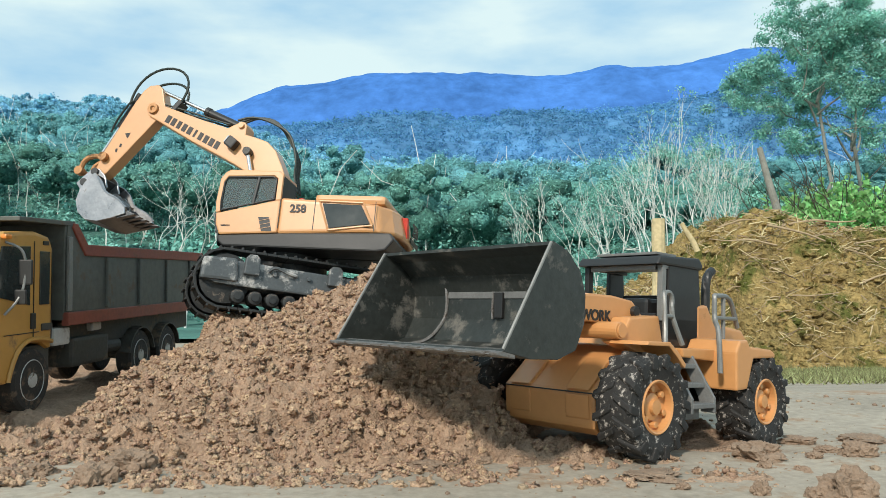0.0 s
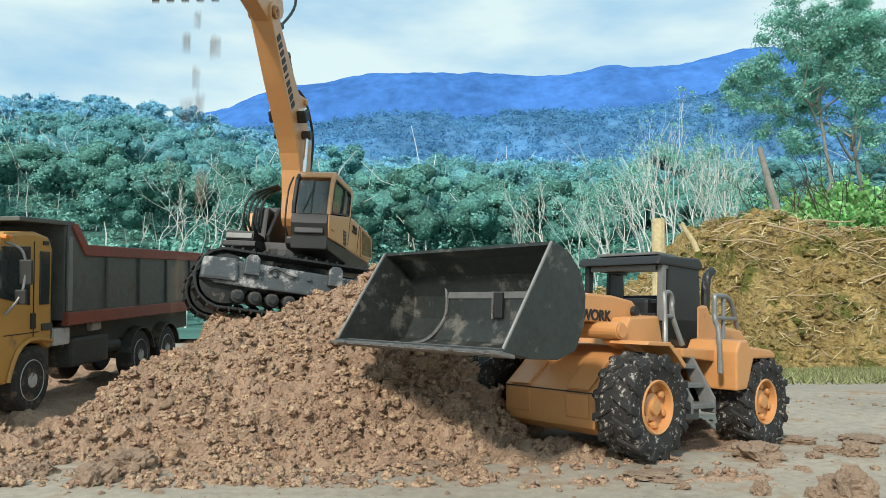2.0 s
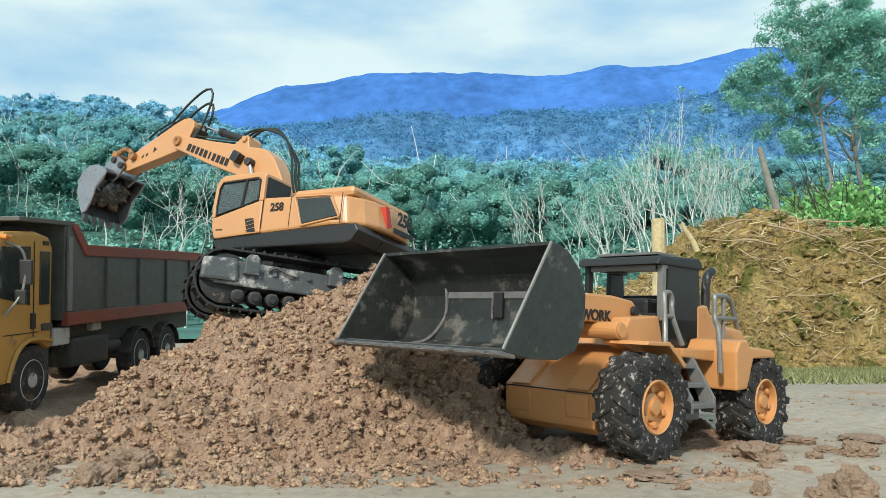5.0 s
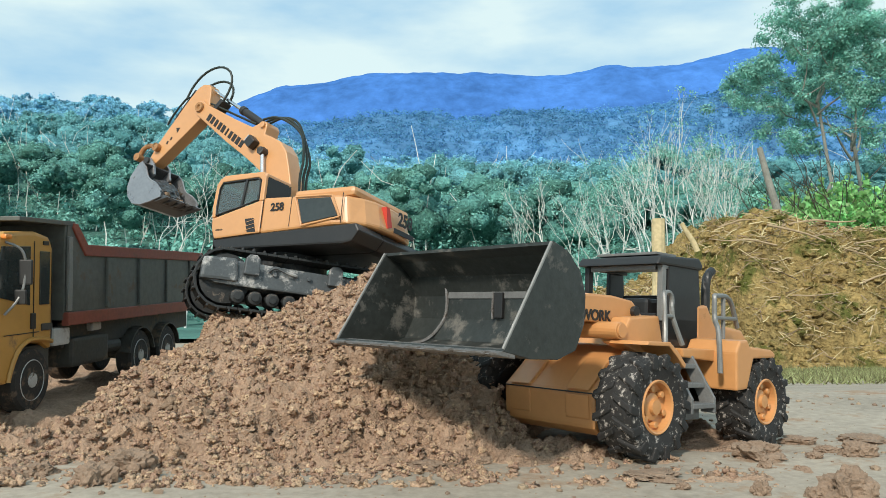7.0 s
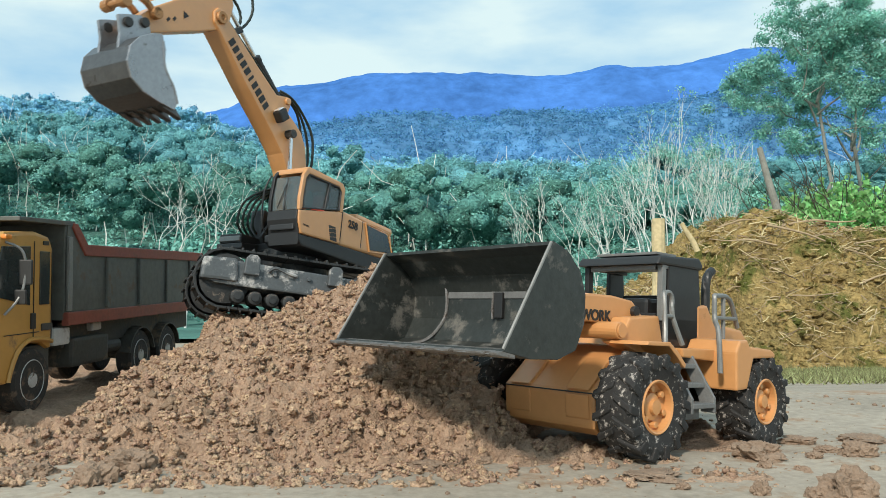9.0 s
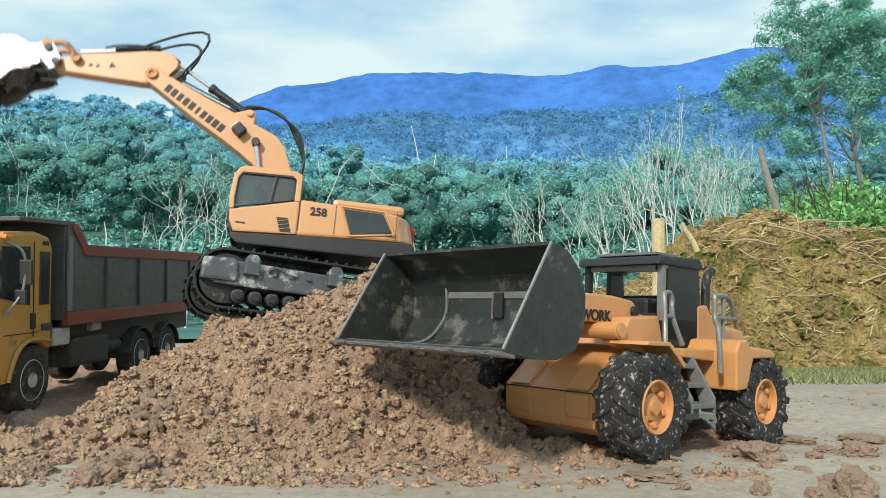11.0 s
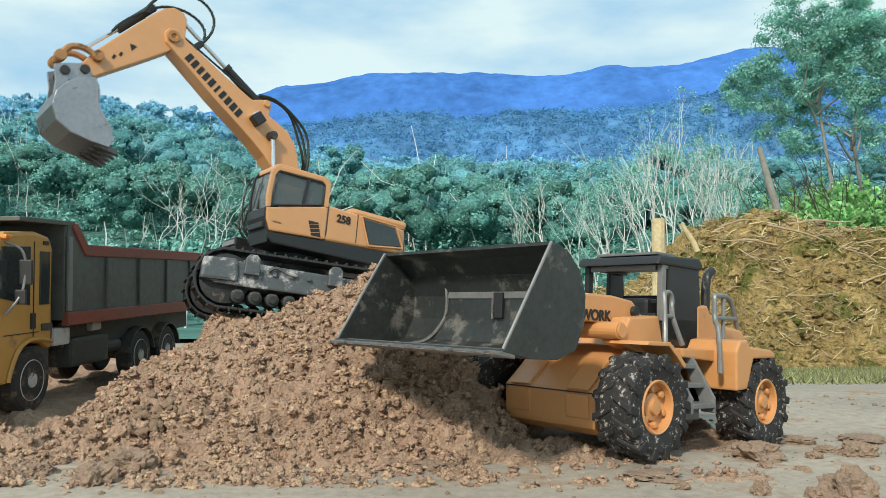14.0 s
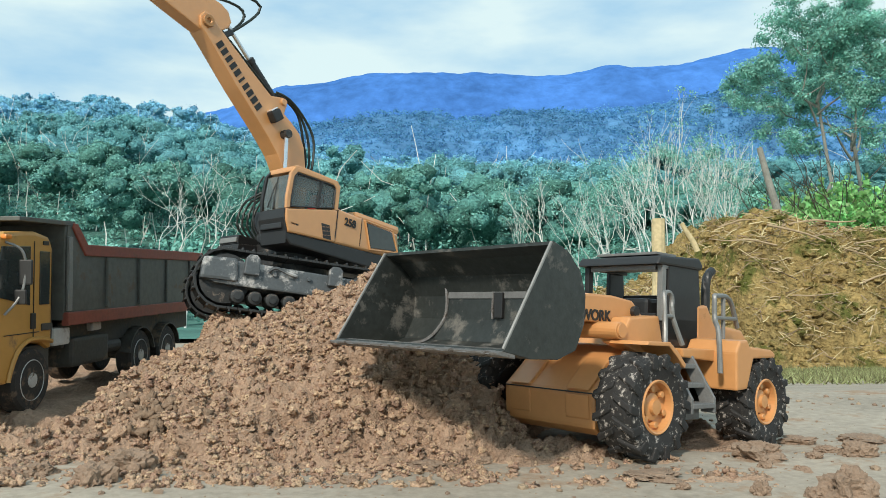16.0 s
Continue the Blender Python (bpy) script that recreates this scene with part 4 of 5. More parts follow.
def bent_hose(p, u, q, w, length):
    """Points at even steps along a hose of that length from p, leaving along u, to q, arriving along w."""
    u, w = u.normalized(), w.normalized()
    lo, hi = 0.0, 1.2
    for _ in range(14):
        k = (lo + hi) / 2
        pts = []
        for i in range(41):
            s = i / 40
            pts.append((2 * s ** 3 - 3 * s ** 2 + 1) * p + (s ** 3 - 2 * s * s + s) * k * u + (3 * s * s - 2 * s ** 3) * q + (s ** 3 - s * s) * k * w)
        runs = [(b - a).length for a, b in zip(pts, pts[1:])]
        total = sum(runs)
        if total > length:
            hi = k
        else:
            lo = k
    out, i, gone = [pts[0]], 0, 0.0
    for j in range(1, HOSE_PIECES):
        want = total * j / HOSE_PIECES
        while gone + runs[i] < want:
            gone += runs[i]
            i += 1
        out.append(pts[i].lerp(pts[i + 1], (want - gone) / runs[i]))
    return out + [pts[-1]]


def motions():
    hoses = [[[] for _ in range(HOSE_PIECES)] for _ in range(2)]
    rows = {k: [] for k in ("house", "boom", "stick", "bucket", "b1", "r1", "b2", "r2")}
    for i in range(161):
        t = i / 10
        head, b, s, k = dig_at(t)
        H0 = pose(0, 0, 0.152, 0, 0, head)
        B = H0 @ pose(PIV[0], 0, PIV[1], 0, -b, 0)
        S = H0 @ pose(PIV[0] + BOOM_LEN * math.cos(radians(b)), 0, PIV[1] + BOOM_LEN * math.sin(radians(b)), 0, -s, 0)
        K = S @ pose(STICK_LEN, 0, 0, 0, s - k, 0)
        rows["house"].append((t, H0))
        rows["boom"].append((t, B))
        rows["stick"].append((t, S))
        rows["bucket"].append((t, K))
        p, q = H0 @ Vector((0.050, 0.026, -0.012)), B @ Vector((0.137, 0.026, 0.049))
        rows["b1"].append((t, aim(p, q)))
        rows["r1"].append((t, aim(q, q + (q - p))))
        for i, (side, length, lift) in enumerate(((0.007, 0.208, 0.004), (-0.007, 0.165, 0.0))):
            spine = bent_hose(B @ Vector((0.323, side, 0.040)), B.to_3x3() @ Vector((0.10, 0, 1)), S @ Vector((0.020, side * 1.6, 0.048 + lift)), S.to_3x3() @ Vector((0.86, 0, -0.51)), length)
            for j in range(HOSE_PIECES):
                hoses[i][j].append((t, aim((spine[j] + spine[j + 1]) / 2, spine[j + 1])))
        p, q = B @ Vector((0.1862, 0, 0.079)), S @ Vector((-0.034, 0, 0.034))
        rows["b2"].append((t, aim(p, q)))
        rows["r2"].append((t, aim(q, q + (q - p))))
    ex, house, boom, stick, bk, cyls, elbow = DIGGER
    for clod, place, moment in DROPPED:
        walk(clod, fall_rows(place, moment))
    for pieces, path in zip(elbow, hoses):
        for ob, line in zip(pieces, path):
            walk(ob, line)
    for ob, key in ((house, "house"), (boom, "boom"), (stick, "stick"), (bk, "bucket"), (cyls[0][0], "b1"), (cyls[0][1], "r1"), (cyls[1][0], "b2"), (cyls[1][1], "r2")):
        walk(ob, rows[key])


DIGGER = build_excavator()
DROPPED = build_dropped_clods()


# ---- wheel loader ----
LUGS = {}


def lugged_wheel(name, parent, at, side, R, w, rim_mat, tyre_mat, lugs=14):
    wh = new(name)
    wh.parent = parent
    wh.matrix_basis = pose(*at, 0, 0, 0 if side > 0 else 180)
    rr = R * 0.50
    ty = lathe([(rr, -w * 0.42), (R * 0.80, -w * 0.50), (R * 0.92, -w * 0.47), (R * 0.945, -w * 0.3), (R * 0.95, 0), (R * 0.945, w * 0.3), (R * 0.92, w * 0.47), (R * 0.80, w * 0.50), (rr, w * 0.42)], 40, None, False)
    part("tyre", ty, tyre_mat, wh, "black chunky-treaded tyre caked with pale mud specks")
    key = (round(R, 4), w)
    if key not in LUGS:
        LUGS[key] = []
        for s in (1, -1):
            b = prism([(-R * 0.085, 0), (R * 0.085, 0), (R * 0.06, R * 0.095), (-R * 0.06, R * 0.095)], 0.02 * w, 0.53 * w, 0.0012, None, "xz", 1)
            for v in b.verts:
                v.co.x += 0.55 * v.co.y
                if v.co.y > 0.4 * w:
                    v.co.z -= R * 0.03
                v.co.y *= s
                v.co.z += R * 0.905
            c = box((0.55 * 0.5 * w, s * w * 0.475, R * 0.82), (R * 0.15, w * 0.13, R * 0.26), 0.0015, None)
            b = merge(b, c)
            bmesh.ops.recalc_face_normals(b, faces=b.faces)
            me = bpy.data.meshes.new("tread_lug")
            b.to_mesh(me)
            b.free()
            me.materials.append(M[tyre_mat])
            LUGS[key].append(me)
    for i in range(lugs):
        for j in (0, 1):
            o = new("tread_lug", LUGS[key][j])
            o.parent = wh
            o.matrix_basis = pose(0, 0, 0, 0, (i + 0.5 * j) * 360 / lugs, 0)
    k = w * 0.44
    rim = part("rim", lathe([(rr * 0.97, -k), (rr * 1.02, -k), (rr * 1.02, k * 0.98), (rr * 0.97, k * 1.04), (rr * 0.90, k * 0.98), (rr * 0.86, k * 0.55), (rr * 0.55, k * 0.40), (rr * 0.50, k * 0.62), (rr * 0.30, k * 0.70), (rr * 0.28, k * 0.9), (0.001, k * 0.92)], 36), rim_mat, wh, "", False)
    part("hub_back", cyl((0, -k - 0.002, 0), (0, -k * 0.9, 0), rr * 1.03, 28), "black", wh)
    for i in range(6):
        a = radians(60 * i + 20)
        part("wheel_nut", cyl((rr * 0.68 * math.cos(a), k * 0.40, rr * 0.68 * math.sin(a)), (rr * 0.68 * math.cos(a), k * 0.78, rr * 0.68 * math.sin(a)), rr * 0.13, 8, 0.0008), rim_mat, wh)
    return wh


def build_loader():
    ld = root("wheel_loader", pose(0.153, 0.991, 0.0043, 0, 0, 221.4) @ pose(0, 0, 0, 0, -3.6, 0), "orange toy wheel loader with raised black bucket and muddy tyres", "wheel loader")
    for x in (0.0, -0.262):
        for s in (1, -1):
            lugged_wheel("wheel", ld, (x, s * 0.116, 0.060), s, 0.062 if x == 0 else 0.0615, 0.050, "loader_paint", "tyre")
        part("axle", cyl((x, -0.1, 0.060), (x, 0.1, 0.060), 0.014, 12), "black", ld)
    # front hull between the front wheels
    hull = prism([(0.046, 0.072), (0.042, 0.030), (0.028, 0.021), (-0.085, 0.024), (-0.095, 0.125), (-0.030, 0.128), (0.000, 0.112)], -0.063, 0.082, 0.004)
    part("front_hull", hull, "loader_paint", ld)
    part("hull_seam", box((0.0452, 0.0095, 0.071), (0.004, 0.141, 0.0016)), "black", ld)
    for s in (1, -1):
        part("hull_cheek", prism([(0.0475, 0.069), (0.044, 0.040), (0.028, 0.036), (0.02, 0.069)], s * 0.046 + 0.010 - 0.018, s * 0.046 + 0.010 + 0.018, 0.002), "loader_paint", ld)
        part("hull_cheek", prism([(0.0475, 0.0745), (0.006, 0.1125), (-0.01, 0.10), (0.02, 0.074)], s * 0.046 + 0.010 - 0.018, s * 0.046 + 0.010 + 0.018, 0.002), "loader_paint", ld)
        # front fender
        part("front_fender", prism([(0.012, 0.1305), (0.008, 0.135), (-0.036, 0.135), (-0.056, 0.122), (-0.072, 0.108), (-0.068, 0.104), (-0.052, 0.117), (-0.034, 0.130), (0.008, 0.1300)], s * 0.075, s * 0.130, 0.0012), "loader_paint", ld)
        part("fender_post", prism([(0.008, 0.132), (-0.014, 0.163), (-0.075, 0.168), (-0.090, 0.116), (-0.045, 0.116)], s * 0.060, s * 0.088, 0.003), "loader_paint", ld)
        # lift arms
        arm = prism([(-0.085, 0.166), (-0.060, 0.186), (-0.020, 0.190), (0.030, 0.190), (0.120, 0.168), (0.140, 0.150), (0.134, 0.138), (0.110, 0.144), (0.030, 0.156), (-0.045, 0.150)], s * 0.036, s * 0.058, 0.003)
        part("lift_arm", arm, "loader_paint", ld)
        part("arm_pin", cyl((-0.062, s * 0.055, 0.172), (-0.062, s * 0.064, 0.172), 0.007, 12, 0.001), "black", ld)
        part("tilt_ram", cyl((-0.03, s * 0.022, 0.150), (0.085, s * 0.022, 0.185), 0.006, 12), "black", ld)
    part("arm_tube", cyl((0.008, -0.072, 0.146), (0.008, 0.090, 0.146), 0.0105, 18, 0.001), "loader_paint", ld)
    part("arm_tube_end", lathe([(0.001, 0), (0.0085, 0), (0.0085, 0.002), (0.001, 0.002)], 16), "loader_paint", ld).matrix_basis = pose(0.008, 0.0905, 0.146)
    part("arm_plate", prism([(-0.06, 0.150), (-0.05, 0.182), (0.03, 0.184), (0.05, 0.160), (0.02, 0.150)], -0.037, 0.037, 0.003), "loader_paint", ld)
    text_mesh("lettering", "WORK", 0.0185, pose(0.016, 0.0588, 0.163) @ pose(0, 0, 0, 90, 0, 180), "letter", ld, "black word WORK")
    # bucket
    bk = new("bucket")
    bk.parent = ld
    bk.location = (0.018, -0.004, 0)
    HW = 0.139
    prof = [(0.240, 0.119), (0.200, 0.112), (0.160, 0.112), (0.132, 0.122), (0.119, 0.150), (0.118, 0.180), (0.128, 0.205), (0.150, 0.224), (0.172, 0.231)]
    inner = [(0.172, 0.2275), (0.152, 0.2205), (0.131, 0.203), (0.1215, 0.179), (0.1225, 0.151), (0.135, 0.125), (0.161, 0.1155), (0.200, 0.1155), (0.239, 0.121)]
    part("bucket_shell", prism(prof + inner, -HW, HW, 0.0, None), "loader_bucket", bk, "black scuffed bucket shell")
    for s in (1, -1):
        part("bucket_side", prism(prof, s * HW - 0.0015, s * HW + 0.0015, 0.0005, None, "xz", 1), "loader_bucket", bk)
        part("side_edge", tube([(0.238, s * HW, 0.121), (0.174, s * HW, 0.230)], 0.0018, 6, None, 1), "rail_grey", bk, "worn grey steel edge")
    part("cutting_edge", prism([(0.248, 0.1155), (0.249, 0.118), (0.222, 0.1215), (0.222, 0.112)], -HW - 0.001, HW + 0.001, 0.0006), "worn_steel", bk, "worn grey cutting edge caked with mud")
    for i in range(9):
        y = -0.126 + 0.0315 * i
        part("edge_tooth", prism([(0.252, 0.1160), (0.240, 0.1195), (0.226, 0.1212), (0.226, 0.1142), (0.242, 0.1138)], y - 0.006, y + 0.006, 0.001), "worn_steel", bk)
    part("bucket_rib", tube([(0.1235, -0.080, 0.205), (0.1235, -0.072, 0.178), (0.1245, -0.075, 0.150), (0.142, -0.085, 0.1245), (0.17, -0.095, 0.117)], 0.0022, 6), "worn_steel", bk)
    part("back_slot", box((0.1240, 0.020, 0.168), (0.005, 0.014, 0.030), 0.001), "black", bk)
    part("slot_rim", tube([(0.1265, 0.012, 0.184), (0.1265, 0.0115, 0.168), (0.1275, 0.013, 0.152)], 0.0014, 6), "worn_steel", bk)
    part("back_ledge", box((0.1215, 0.03, 0.185), (0.004, 0.20, 0.018), 0.001), "step_grey", bk)
    for y in (-0.048, 0.048):
        part("bucket_ear", prism([(0.120, 0.140), (0.120, 0.200), (0.098, 0.185), (0.092, 0.150)], y - 0.014, y + 0.014, 0.002), "loader_bucket", bk)
    mud = bmesh.new()
    bmesh.ops.create_grid(mud, x_segments=90, y_segments=26, size=1)
    for v in mud.verts:
        x, y = 0.190 + 0.042 * v.co.y, 0.136 * v.co.x
        lump = 0.006 * noise.noise((x * 45, y * 30, 3)) + 0.004 * (0.5 - noise.voronoi((x * 90, y * 90, 1))[0][0])
        v.co = Vector((x, y, 0.1142 + max(-0.002, lump + 0.001)))
    part("caked_mud", mud, "dry_clod", bk, "dry mud caked on the bucket floor")
    # cab
    cab = new("cab")
    cab.parent = ld
    X0, X1, Y = -0.205, -0.116, 0.064
    part("cab_roof", prism([(X1 + 0.014, 0.238), (X1 + 0.006, 0.250), (X0, 0.2545), (X0 - 0.010, 0.246), (X0 - 0.008, 0.238)], -Y - 0.004, Y + 0.004, 0.003), "black", cab, "black cab roof")
    part("roof_plate", box((-0.150, 0.0, 0.2555), (0.05, 0.10, 0.004), 0.001), "step_grey", cab)
    for s in (1, -1):
        part("front_post", box((X1 - 0.006, s * (Y - 0.003), 0.203), (0.010, 0.008, 0.080), 0.001), "rail_grey" if s > 0 else "black", cab)
        part("rear_pillar", prism([(X0 + (0.072 if s > 0 else 0.03), 0.240), (X0 - 0.004, 0.240), (X0 - 0.016, 0.128), (X0 + (0.074 if s > 0 else 0.03), 0.128)], s * Y - 0.006, s * Y + 0.001, 0.002), "black", cab, "solid black rear pillar")
        part("cab_sill", box((-0.165, s * (Y - 0.003), 0.152), (0.09, 0.008, 0.03), 0.001), "black", cab)
        part("side_header", box((-0.165, s * (Y - 0.004), 0.2375), (0.090, 0.008, 0.008), 0.001), "rail_grey" if s > 0 else "black", cab)
    part("front_header", box((X1 - 0.004, 0, 0.236), (0.008, 2 * Y - 0.02, 0.010), 0.001), "rail_grey", cab)
    part("front_sill", box((X1 - 0.006, 0, 0.163), (0.010, 2 * Y - 0.018, 0.020), 0.002), "black", cab)
    part("back_wall", box((X0, 0, 0.165), (0.010, 2 * Y - 0.014, 0.075), 0.002), "black", cab)
    part("driver_seat", box((-0.165, 0, 0.165), (0.04, 0.05, 0.06), 0.006), "black", cab)
    part("steering_column", tube([(-0.122, 0.0, 0.150), (-0.130, 0.0, 0.180), (-0.137, 0.0, 0.188)], 0.003, 6), "rail_grey", cab)
    # middle and rear body
    part("mid_frame", box((-0.135, 0, 0.085), (0.09, 0.11, 0.075), 0.004), "black", ld)
    part("platform", prism([(-0.098, 0.128), (-0.100, 0.117), (-0.195, 0.111), (-0.21, 0.120), (-0.198, 0.128)], -0.108, 0.108, 0.002), "loader_paint", ld)
    part("belly", box((-0.150, 0, 0.052), (0.10, 0.13, 0.018), 0.003), "loader_paint", ld)
    part("rear_body", prism([(-0.205, 0.076), (-0.205, 0.188), (-0.232, 0.190), (-0.250, 0.165), (-0.330, 0.158), (-0.352, 0.140), (-0.356, 0.085), (-0.33, 0.066)], -0.066, 0.066, 0.004), "loader_paint", ld)
    for s in (1, -1):
        part("rear_fender", prism([(-0.178, 0.076), (-0.176, 0.126), (-0.186, 0.141), (-0.205, 0.143), (-0.212, 0.134), (-0.272, 0.131), (-0.284, 0.126), (-0.284, 0.120), (-0.222, 0.118), (-0.206, 0.078)], s * 0.066, s * 0.140, 0.003), "loader_paint", ld)
        for x in (-0.070, -0.122):
            part("step_side", prism([(s * 0.088, 0.122), (s * 0.106, 0.122), (s * 0.140, 0.068), (s * 0.140, 0.050), (s * 0.122, 0.050), (s * 0.118, 0.068)], x - 0.0025, x + 0.0025, 0.0008, None, "yz"), "step_grey", ld)
        for y, z in ((0.101, 0.106), (0.114, 0.083), (0.128, 0.059)):
            part("step_tread", box((-0.096, s * y, z), (0.050, 0.026, 0.006), 0.001), "step_grey", ld)
            part("step_riser", box((-0.096, s * (y - 0.011), z - 0.010), (0.050, 0.004, 0.018), 0.0008), "step_grey", ld)
        # grab rails
        part("handrail", tube([(-0.059, s * 0.108, 0.112), (-0.074, s * 0.098, 0.150), (-0.080, s * 0.092, 0.192), (-0.086, s * 0.090, 0.198), (-0.096, s * 0.090, 0.198), (-0.101, s * 0.090, 0.190), (-0.100, s * 0.092, 0.168), (-0.114, s * 0.098, 0.132)], 0.0034, 8), "rail_grey", ld, "grey tube handrail")
        part("handrail_bar", tube([(-0.078, s * 0.094, 0.168), (-0.100, s * 0.092, 0.168)], 0.0028, 8, None, 1), "rail_grey", ld)
        part("handrail", tube([(-0.156, s * 0.128, 0.098), (-0.158, s * 0.124, 0.150), (-0.170, s * 0.112, 0.168), (-0.172, s * 0.110, 0.196), (-0.180, s * 0.108, 0.200), (-0.230, s * 0.100, 0.198), (-0.262, s * 0.095, 0.160)], 0.0034, 8), "rail_grey", ld, "grey tube handrail")
        part("handrail_bar", tube([(-0.172, s * 0.110, 0.170), (-0.250, s * 0.098, 0.172)], 0.0028, 8, None, 1), "rail_grey", ld)
        part("handrail_bar", tube([(-0.206, s * 0.104, 0.198), (-0.206, s * 0.104, 0.140)], 0.0030, 8, None, 1), "rail_grey", ld)
    part("exhaust", tube([(-0.262, 0.045, 0.155), (-0.262, 0.045, 0.215), (-0.268, 0.045, 0.236), (-0.280, 0.045, 0.244)], 0.0065, 10), "black", ld, "black curved exhaust pipe")
    part("counterweight", box((-0.352, 0, 0.085), (0.02, 0.13, 0.05), 0.004), "loader_paint", ld)
    return ld


build_loader()


# ---- dump truck ----
def build_truck():
    tk = root("dump_truck", pose(-0.655, 1.09, 0.030, 0, 0, 267.1) @ pose(0, 0, 0, 0, 1.9, 0), "mustard-yellow toy dump truck with dusty dark bed and red rails", "dump truck")
    for x in (0.0, -0.342, -0.462):
        for s in (1, -1):
            wh = new("wheel")
            wh.parent = tk
            wh.matrix_basis = pose(x, s * 0.066, 0.045, 0, 0, 0 if s > 0 else 180)
            R, w = 0.045, 0.028
            part("tyre", lathe([(0.028, -w / 2), (R * 0.9, -w / 2), (R, -w * 0.38), (R, w * 0.38), (R * 0.9, w / 2), (0.030, w / 2)], 32), "truck_tyre", wh, "dusty black tyre")
            part("rim", lathe([(0.029, -w * 0.4), (0.030, w * 0.46), (0.028, w * 0.53), (0.026, w * 0.40), (0.020, w * 0.25), (0.012, w * 0.30), (0.010, w * 0.55), (0.001, w * 0.57)], 28), "rim_grey", wh)
            for i in range(8):
                a = radians(45 * i)
                part("wheel_nut", cyl((0.0185 * math.cos(a), w * 0.25, 0.0185 * math.sin(a)), (0.0185 * math.cos(a), w * 0.42, 0.0185 * math.sin(a)), 0.0024, 6), "rim_grey", wh)
        part("axle", cyl((x, -0.06, 0.045), (x, 0.06, 0.045), 0.007, 8), "chassis", tk)
    for s in (1, -1):
        part("chassis_rail", box((-0.25, s * 0.024, 0.075), (0.60, 0.012, 0.026), 0.001), "chassis", tk)
    part("subframe", box((-0.350, 0, 0.099), (0.50, 0.13, 0.040), 0.003), "chassis", tk)
    # cab
    Y = 0.082
    side = [(-0.044, 0.085), (-0.044, 0.232), (-0.034, 0.248), (0.0, 0.254), (0.070, 0.250), (0.088, 0.235), (0.104, 0.160), (0.106, 0.060), (0.060, 0.046), (0.055, 0.060), (0.038, 0.086), (0.012, 0.097), (-0.018, 0.096), (-0.036, 0.086)]
    part("cab_shell", prism(side, -Y, Y, 0.006), "truck_paint", tk)
    arch = [(0.062, 0.050), (0.056, 0.066), (0.040, 0.090), (0.014, 0.102), (-0.020, 0.101), (-0.040, 0.096)]
    part("wheel_arch", tube([(a, Y + 0.002, b) for a, b in arch], 0.0032, 6), "truck_paint", tk)
    part("arch_lining", box((0.0, 0.045, 0.070), (0.10, 0.06, 0.045), 0.004), "chassis", tk)
    part("door_window", plate([(0.014, 0.232), (0.078, 0.230), (0.094, 0.165), (0.014, 0.150)], Y + 0.0006, 0.002, None, 0.0006), "glass", tk, "dark tinted door window")
    part("rear_window", plate([(-0.034, 0.226), (-0.010, 0.226), (-0.010, 0.150), (-0.034, 0.150)], Y + 0.0006, 0.002, None, 0.0006), "glass", tk, "dark narrow rear window")
    for x, z0, z1 in ((0.004, 0.10, 0.24), (-0.0405, 0.10, 0.24)):
        part("door_seam", box((x, Y + 0.0006, (z0 + z1) / 2), (0.0012, 0.001, z1 - z0)), "black", tk)
    part("door_seam", box((0.03, Y + 0.0006, 0.112), (0.08, 0.001, 0.0012)), "black", tk)
    part("door_handle", box((0.006, Y + 0.001, 0.128), (0.010, 0.004, 0.022), 0.001), "black", tk, "black door handle")
    part("lower_panel", box((-0.028, Y + 0.001, 0.118), (0.026, 0.003, 0.010), 0.001), "chassis", tk)
    part("roof_vent", box((-0.024, Y + 0.0008, 0.238), (0.014, 0.002, 0.006), 0.0006), "black", tk)
    part("marker_lamp", box((0.070, Y + 0.002, 0.243), (0.014, 0.008, 0.006), 0.002), "amber", tk, "amber roof marker lamp")
    part("windscreen", plate([(-0.07, 0.0), (0.07, 0.0), (0.064, 0.070), (-0.064, 0.070)], 0, 0.002, None, 0.0, "yz"), "glass", tk).matrix_basis = pose(0.1025, 0, 0.163, 0, -12, 0)
    part("bumper", box((0.105, 0, 0.060), (0.014, 0.166, 0.034), 0.004), "truck_paint", tk)
    part("mirror_arm", tube([(0.070, Y, 0.236), (0.056, Y + 0.014, 0.226), (0.052, Y + 0.018, 0.200), (0.060, Y + 0.016, 0.165), (0.075, Y + 0.004, 0.140)], 0.0018, 6), "rail_grey", tk)
    part("mirror", box((0.052, Y + 0.018, 0.196), (0.005, 0.018, 0.034), 0.002), "grey", tk, "grey wing mirror")
    part("mirror", box((0.060, Y + 0.016, 0.163), (0.005, 0.016, 0.020), 0.002), "grey", tk, "grey wing mirror")
    # bed
    bed = new("dump_bed")
    bed.parent = tk
    B0, B1, z0, z1 = -0.078, -0.630, 0.124, 0.236
    for s in (1, -1):
        part("bed_side", prism([(B0, z0), (B0, 0.268), (B0 - 0.020, 0.268), (B0 - 0.052, z1), (B1, z1), (B1, z0)], s * 0.084 - 0.003, s * 0.084 + 0.001, 0.001), "bed", bed, "dusty dark grey-green bed side")
        part("top_rail", prism([(B0 - 0.012, 0.262), (B0 - 0.012, 0.271), (B0 - 0.024, 0.271), (B0 - 0.056, z1 + 0.004), (B1 - 0.002, z1 + 0.004), (B1 - 0.002, z1 - 0.014), (B0 - 0.05, z1 - 0.014)], s * 0.084 - 0.005, s * 0.084 + 0.004, 0.0015), "bed_red", bed, "dark red top rail")
